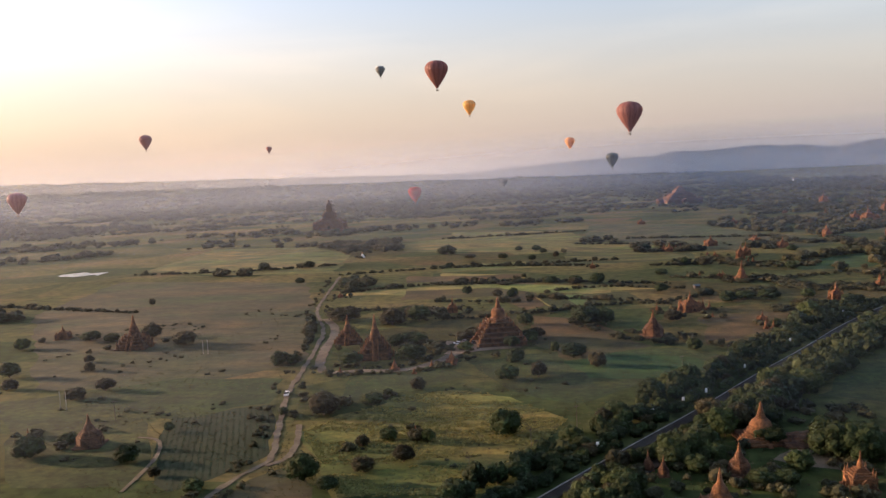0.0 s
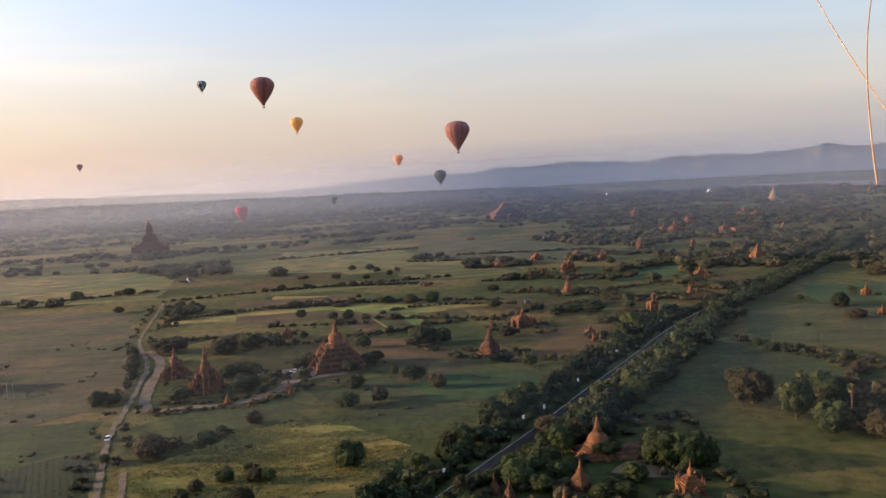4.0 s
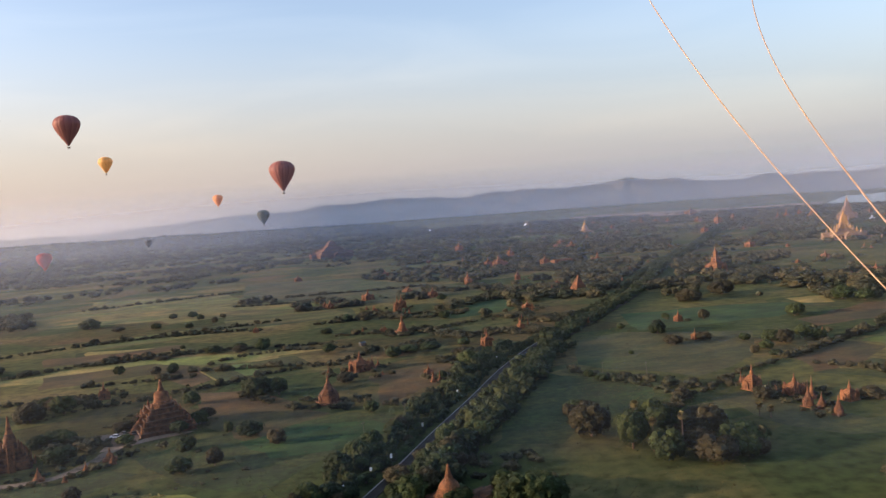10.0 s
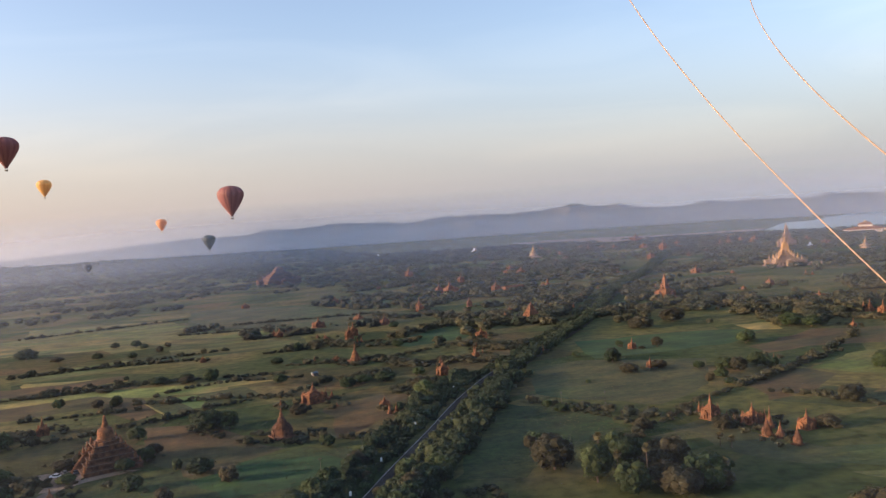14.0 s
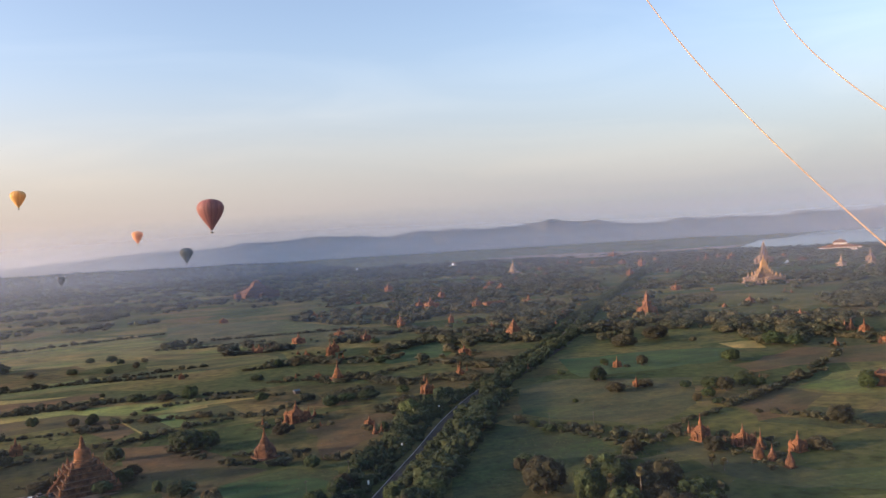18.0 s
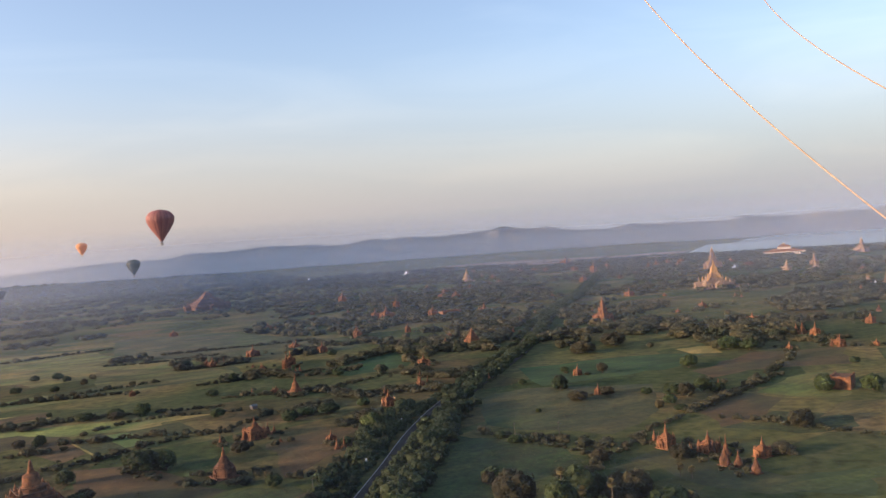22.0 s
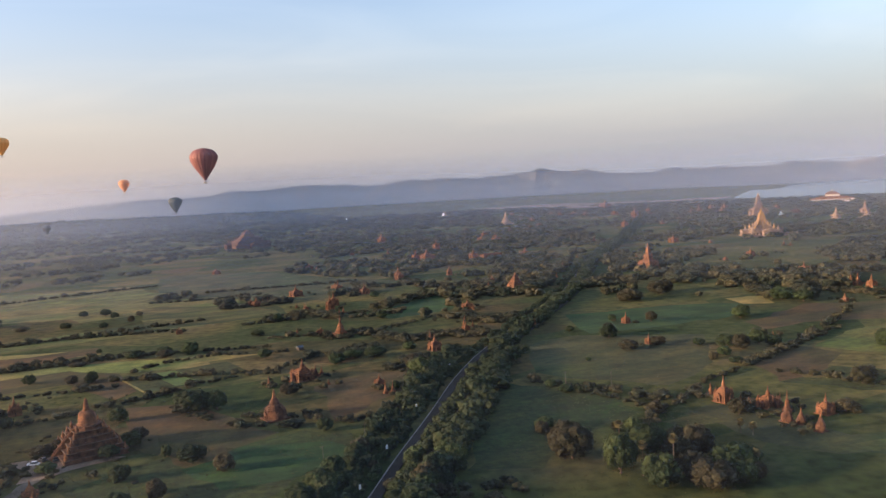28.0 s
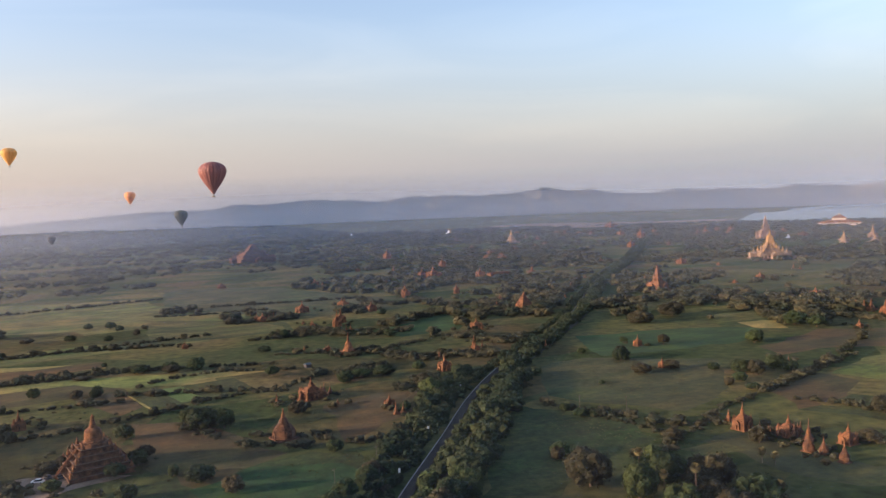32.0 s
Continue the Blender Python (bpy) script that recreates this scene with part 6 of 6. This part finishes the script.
bm = bmesh.new()
bmesh.ops.create_icosphere(bm, subdivisions=4, radius=1)
for v in bm.verts:
    k = 1 + 0.35 * noise.noise(v.co * 1.7) + 0.18 * noise.noise(v.co * 4.5)
    v.co = Vector((v.co.x * 7.5 * k, v.co.y * 5.5 * k, max(-0.25, v.co.z) * 2.6 * k))
mound = new("rubble_mound", bpy.data.meshes.new("rubble_mound"))
bm.to_mesh(mound.data)
bm.free()
mound.data.materials.append(M_BRICK_DARK)
mound.matrix_basis = pose(69, 223, -0.2, 0, 0, 25)
tagged(mound, "collapsed brick rubble mound beside a stupa", "ruin")

for (x0, y0), (x1, y1) in (((802, 896), (818, 867)), ((784, 928), (792, 897))):
    d, a = math.hypot(x1 - x0, y1 - y0), math.atan2(y1 - y0, x1 - x0)
    ob = new("compound_wall")
    part("wall", box(bmesh.new(), 0, 0, -0.3, d, 1.0, 3.2), M_STUCCO, ob)
    part("coping", box(bmesh.new(), 0, 0, 2.9, d + 0.3, 1.4, 0.3), M_STUCCO, ob)
    for k in range(6):
        part("wall_post", box(bmesh.new(), -d / 2 + d * k / 5, 0, 3.2, 1.2, 1.2, 0.9), M_STUCCO, ob)
    ob.matrix_basis = pose((x0 + x1) / 2, (y0 + y1) / 2, 0, 0, 0, math.degrees(a))
    tagged(ob, "low whitewashed compound wall before the white temple", "wall", "compound walls")

palace = new("palace")
for k, (w, d, z0, z1) in enumerate(((92, 30, 0, 7), (30, 20, 13.2, 18))):
    part("storey", box(bmesh.new(), 0, 0, z0 - (0.3 if k == 0 else 0), w, d, z1 - z0), M_PALACE, palace)
    roof = turned([(1.0, z1), (0.98, z1 + 0.6), (0.45, z1 + 6.0), (0.42, z1 + 6.2)], 4, square=True)
    roof.transform(Matrix.Diagonal((w / 2 + 1, d / 2 + 1, 1, 1)))
    part("roof", roof, M_BRICK, palace, "red tiered roof")
for k in range(13):
    part("window", box(bmesh.new(), -36 + 6 * k, -15.1, 2.5, 2.2, 0.4, 4), M_SHADE, palace)
part("roof_spire", turned([(3, 24.0), (2.4, 25), (0.9, 27), (0.2, 30)], 8), M_GOLD, palace)
palace.matrix_basis = pose(1526, 1477, 0, 0, 0, -45)
tagged(palace, "long white palace with red tiered roofs by the river", "palace")
place_temple("pale_tower", 1085, 1232, 45, 36, -22)


# ---- poles, signs and cars ----
def pole(x, y, h, arm):
    ob = new("utility_pole")
    part("post", turned([(0.11, -0.4), (0.095, h * 0.5), (0.07, h)], 8), M_POLE if arm else M_PALE_POST, ob)
    if arm:
        part("crossarm", box(bmesh.new(), 0, 0, h - 0.8, 2.0, 0.12, 0.14), M_POLE, ob)
        for s in (-0.85, 0, 0.85):
            part("insulator", turned([(0.06, h - 0.66), (0.09, h - 0.55), (0.04, h - 0.42)], 8, s, 0), M_POLE, ob)
    ob.matrix_basis = pose(x, y, 0, 0, 0, 35)
    return tagged(ob, "weathered grey utility pole standing in a field", "pole", "utility poles")


for x, y in ((-170, 343), (-172.5, 343), (-184, 253), (-186.5, 253)):
    pole(x, y, 7.0, False)
for x, y in ((6, 235), (-7, 212), (-22, 189), (66, 318), (46, 300), (168, 346), (185, 335), (160, 224), (-156, 240)):
    pole(x, y, 7.5, True)


def road_sign(x, y):
    ob = new("road_sign")
    part("post", turned([(0.06, -0.3), (0.06, 2.2)], 8), M_POLE, ob)
    part("board", box(bmesh.new(), 0, 0, 2.1, 0.9, 0.08, 1.5), M_WHITE, ob, "blank white board")
    ob.matrix_basis = pose(x, y, 0.0, 0, 0, 25)
    return tagged(ob, "small white sign board on a roadside post", "sign", "roadside signs")


for x, y in ((12, 211), (41, 256), (69, 300), (50, 267), (30, 243), (96, 345), (136, 408)):
    road_sign(x, y)


def car(x, y, turn, body, word):
    ob = new("car")
    shell = bmesh.new()
    box(shell, 0, 0, 0.35, 1.75, 4.3, 0.62)
    bmesh.ops.bevel(shell, geom=list(shell.edges), offset=0.10, segments=2, affect="EDGES")
    part("body", shell, body, ob)
    cab = bmesh.new()
    box(cab, 0, -0.25, 0.93, 1.6, 2.7, 0.6)
    for v in cab.verts:
        if v.co.z > 1.2:
            v.co.x *= 0.82
            v.co.y = -0.25 + (v.co.y + 0.25) * 0.72
    c = part("cabin", cab, M_GLASS, ob, "dark glazed cabin")
    part("roof", box(bmesh.new(), 0, -0.25, 1.52, 1.28, 1.9, 0.06), body, c)
    for sx in (-1, 1):
        for sy in (-1, 1):
            bm = turned([(0.33, -0.1), (0.34, 0), (0.33, 0.1)], 14)
            bm.transform(Matrix.Translation((sx * 0.82, sy * 1.35, 0.33)) @ Matrix.Rotation(math.pi / 2, 4, "Y"))
            part("wheel", bm, M_RUBBER, ob)
        part("headlight", box(bmesh.new(), sx * 0.62, 2.13, 0.62, 0.34, 0.08, 0.16), M_WHITE, ob)
    ob.matrix_basis = pose(x, y, 0.225, 0, 0, turn)
    return tagged(ob, f"{word} car on the sandy ground", "car", "vehicles")


M_CAR_DARK = surface("dark_car_paint", (0.03, 0.035, 0.045), (0.05, 0.055, 0.065), 0.5, 0.3)
car(-103.5, 271, 12, M_WHITE, "white")
car(-50, 356, 70, M_WHITE, "parked white")
car(-43, 358, 20, M_CAR_DARK, "parked dark")
car(-47, 359.5, 25, M_CAR_DARK, "parked dark")


# ---- rows of the crop field ----
row_spots = []
field = next(p for n, p in FIELDS if n == "crop_rows")
for k in range(40):
    for j in range(84):
        x, y = -122 + 2.1 * k - 0.46 * j, 165 + 1.1 * j
        if inside(field, x, y):
            row_spots.append((x, y, -0.2, 0.42 + 0.12 * noise.noise((x, y, 4)), 1.3))
joined("crop_rows", row_spots, LOW, leaf_material("crop_leaf", (0.018, 0.040, 0.0135), (0.030, 0.053, 0.019)), "rows of a knee-high green crop in a field")


# ---- slack ropes hanging in the air beside the viewing balloon ----
def rope(p, c, q, radius):
    p, c, q = Vector(p), Vector(c), Vector(q)
    data = bpy.data.curves.new("rope", "CURVE")
    data.dimensions, data.bevel_depth, data.bevel_resolution = "3D", radius, 2
    sp = data.splines.new("POLY")
    sp.points.add(60)
    for i, pt in enumerate(sp.points):
        f = i / 60
        v = p * (1 - f) ** 2 + c * 2 * f * (1 - f) + q * f * f
        pt.co, pt.radius = (v.x, v.y, v.z, 1), 1.5 - 0.8 * f
    data.materials.append(M_ROPE)
    return tagged(new("rope", data), "thin tan rope hanging slack in the air", "rope", "balloon ropes")


rope((62.4, 115.3, 142.7), (44.0, 72.1, 98.8), (36.4, 3.2, 62.8), 0.048)
rope((96.9, 116.7, 134.1), (52.4, 70.7, 105.8), (21.7, 13.0, 84.6), 0.042)

hut = new("field_hut")
part("wall", box(bmesh.new(), 0, 0, -0.2, 5.0, 3.5, 2.6), M_POLE, hut)
bm = bmesh.new()
rv = [bm.verts.new(v) for v in ((-2.9, -2.2, 2.3), (2.9, -2.2, 2.3), (2.9, 2.2, 2.3), (-2.9, 2.2, 2.3), (-2.9, 0, 3.5), (2.9, 0, 3.5))]
for f in ((0, 1, 5, 4), (2, 3, 4, 5), (1, 2, 5), (3, 0, 4), (3, 2, 1, 0)):
    bm.faces.new([rv[i] for i in f])
part("roof", bm, surface("blue_sheet_roof", (0.06, 0.085, 0.10), (0.10, 0.125, 0.14), 0.8, 0.7), hut, "pale blue sheet-metal roof")
hut.matrix_basis = pose(80, 512, 0, 0, 0, 25) @ Matrix.Diagonal((0.75, 0.75, 0.8, 1))
tagged(hut, "small field hut with pale blue sheet roof", "hut")
field_path = smooth_line([(-20, 490), (-12, 462), (-6, 441)])
tagged(ribbon("field_path", field_path, -0.7, 0.7, 0.12, FIELD_LOOK["straw"], 0.3), "short pale grassy path between two fields", "path", kind="structure")
